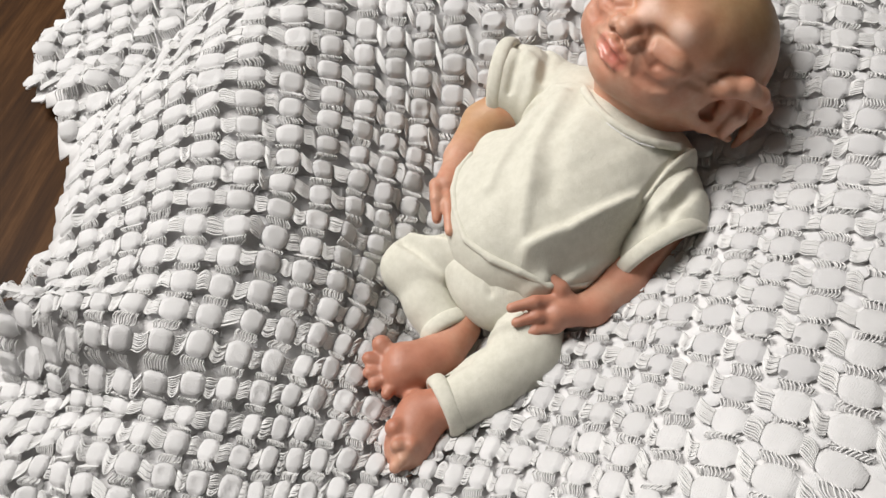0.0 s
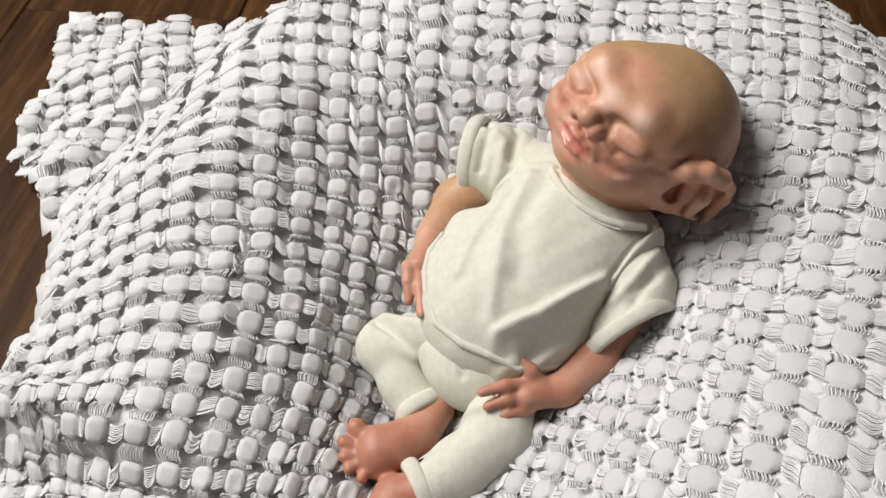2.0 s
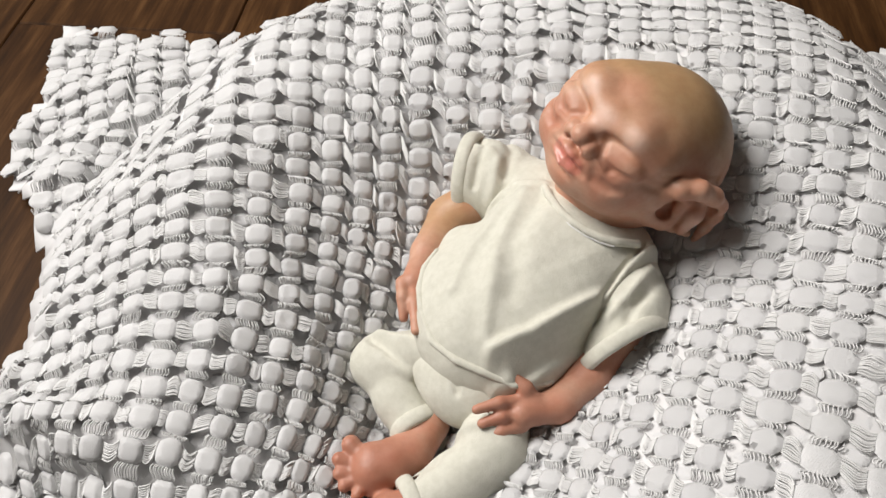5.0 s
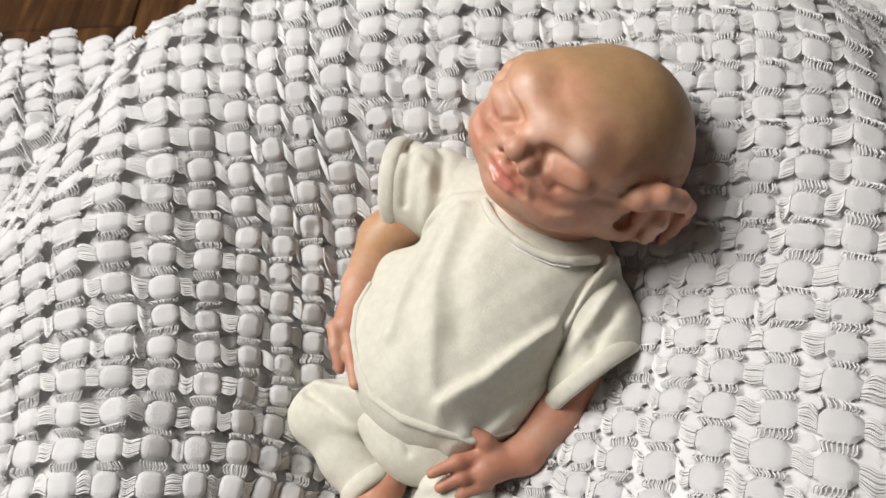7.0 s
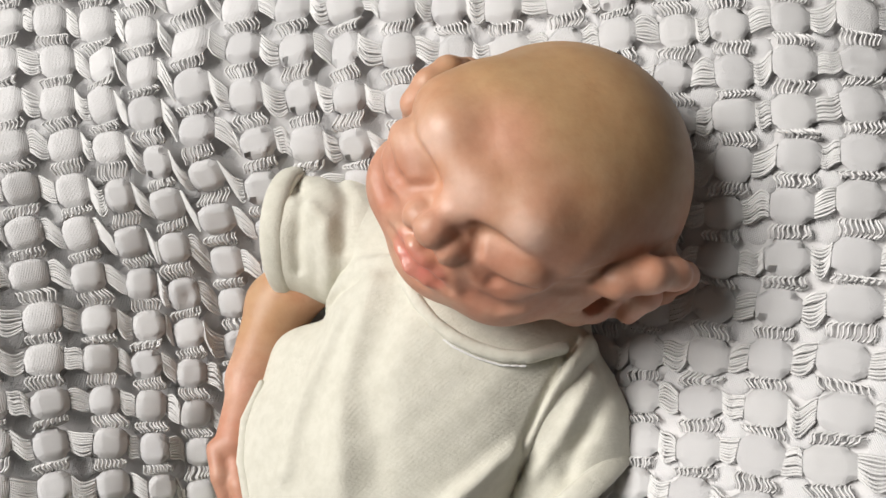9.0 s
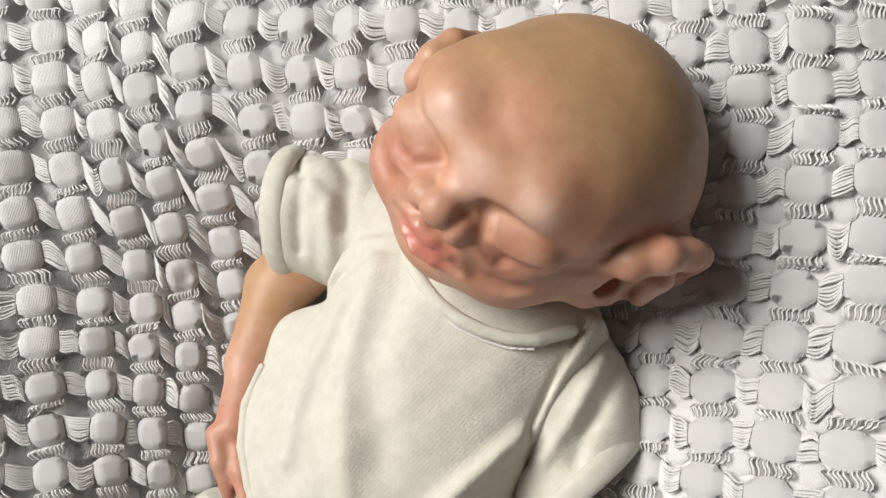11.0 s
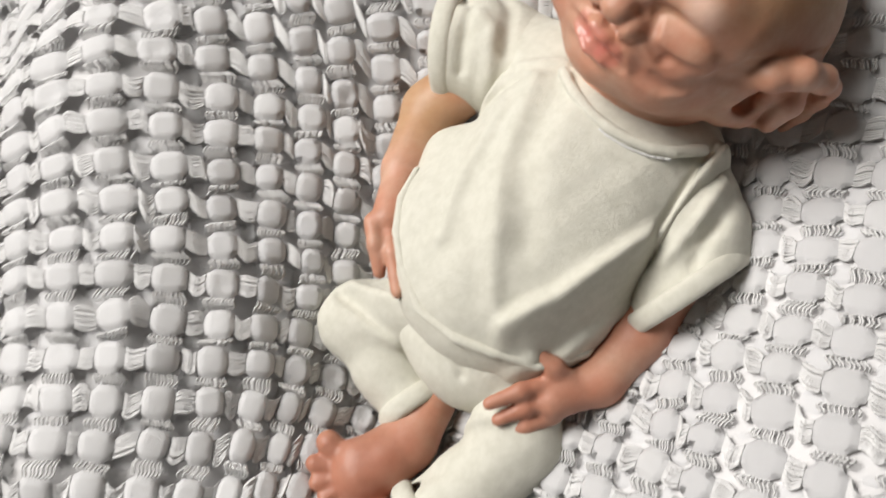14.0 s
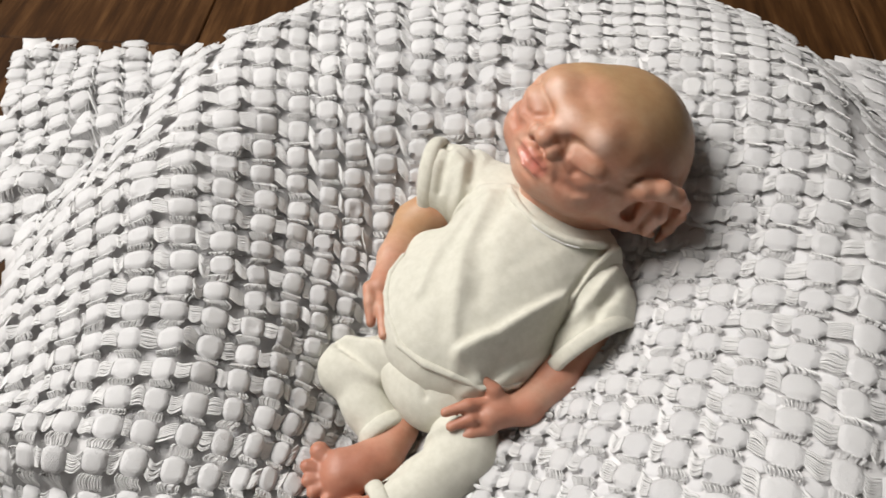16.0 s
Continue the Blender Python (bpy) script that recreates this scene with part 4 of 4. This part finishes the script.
    for k in range(4):
        s.ring(np.array((0.1145, 0.2890, 0.0955)) + 0.0016 * k * np.array((-0.45, 0.85, 0.25)), (0.45, -0.85, -0.25), 0.0236, 0.0016, 0.003)
    cloth_part("cuff", s, sleeve, "", 2, False)
    s = Solid((0.06, 0.31, 0.12), (0.145, 0.375, 0.16), 0.0007)
    s.chain(neck, [0.0022] * len(neck), 0.0002)
    cloth_part("neckband", s, shirt, "stitched jersey neckband", 3, False)
    s = Solid((-0.005, 0.25, 0.08), (0.09, 0.365, 0.125), 0.0008)
    s.chain(hem, [0.0014] + [0.0021] * (len(hem) - 2) + [0.0014], 0.0002)
    cloth_part("hem", s, shirt, "", 3, False)
    stitches(shirt, np.array(neck[1:-1]) + np.array((-0.0009, -0.0027, -0.0004)), 36)


build_shirt()


def build_trousers():
    trousers = tagged(new("trousers"), "cream cotton jersey baby trousers, worn by the doll", "trousers")
    folds = ((((-0.016, 0.312), (0.000, 0.296), (0.018, 0.283)), -0.0024, 0.0030), (((-0.012, 0.316), (0.004, 0.304), (0.020, 0.292)), 0.0022, 0.0032),
             (((0.030, 0.262), (0.052, 0.262)), -0.0015, 0.0030), (((0.028, 0.268), (0.058, 0.270)), 0.0015, 0.0030), (((0.026, 0.256), (0.050, 0.252)), 0.0014, 0.0028),
             (((0.004, 0.236), (0.016, 0.240)), -0.0014, 0.0040))

    def leg(chain, radii, end, way, r):
        pts = np.array(chain)
        s = Solid(pts.min(0) - 0.028, pts.max(0) + 0.028, 0.0009)
        s.chain(chain, radii, 0.005)
        end, way = np.array(end), unit(way)
        s.bone(end - way * 0.003, end + way * 0.016, r * 0.86, r, 0.001, "cut")
        s.cut(end, way, r * 1.9)
        for line, amount, width in folds:
            s.crease(line, amount * 1.3, width * 0.9)
        ob = cloth_part("leg", s, trousers)
        s = Solid(end - 0.024, end + 0.024, 0.0008)
        for k in range(4):
            s.ring(end - way * 0.0016 * k, way, r * 0.97, 0.0018, 0.003)
        cloth_part("cuff", s, ob, "", 2, False)

    s = Solid((-0.005, 0.245, 0.05), (0.095, 0.345, 0.13), 0.001)
    s.ball((0.037, 0.288, 0.079), (0.034, 0.028, 0.0215), TORSO, 0.006)
    s.crease(((0.024, 0.290), (0.029, 0.270)), -0.0016, 0.0016)
    cloth_part("seat", s, trousers)
    leg([(0.028, 0.299, 0.080), (-0.010, 0.3065, 0.0660), (-0.0135, 0.3050, 0.0635), (-0.001, 0.286, 0.0590), (0.0085, 0.2695, 0.0565)], [0.0180, 0.0142, 0.0134, 0.0132, 0.0130], (0.0088, 0.2690, 0.0565), (0.45, -0.85, -0.1), 0.0128)
    leg([(0.046, 0.276, 0.076), (0.0475, 0.248, 0.0710), (0.028, 0.235, 0.0640), (0.0055, 0.2245, 0.0590)], [0.0195, 0.0160, 0.0152, 0.0145], (0.0050, 0.2245, 0.0590), (-0.9, -0.42, -0.1), 0.0138)


build_trousers()
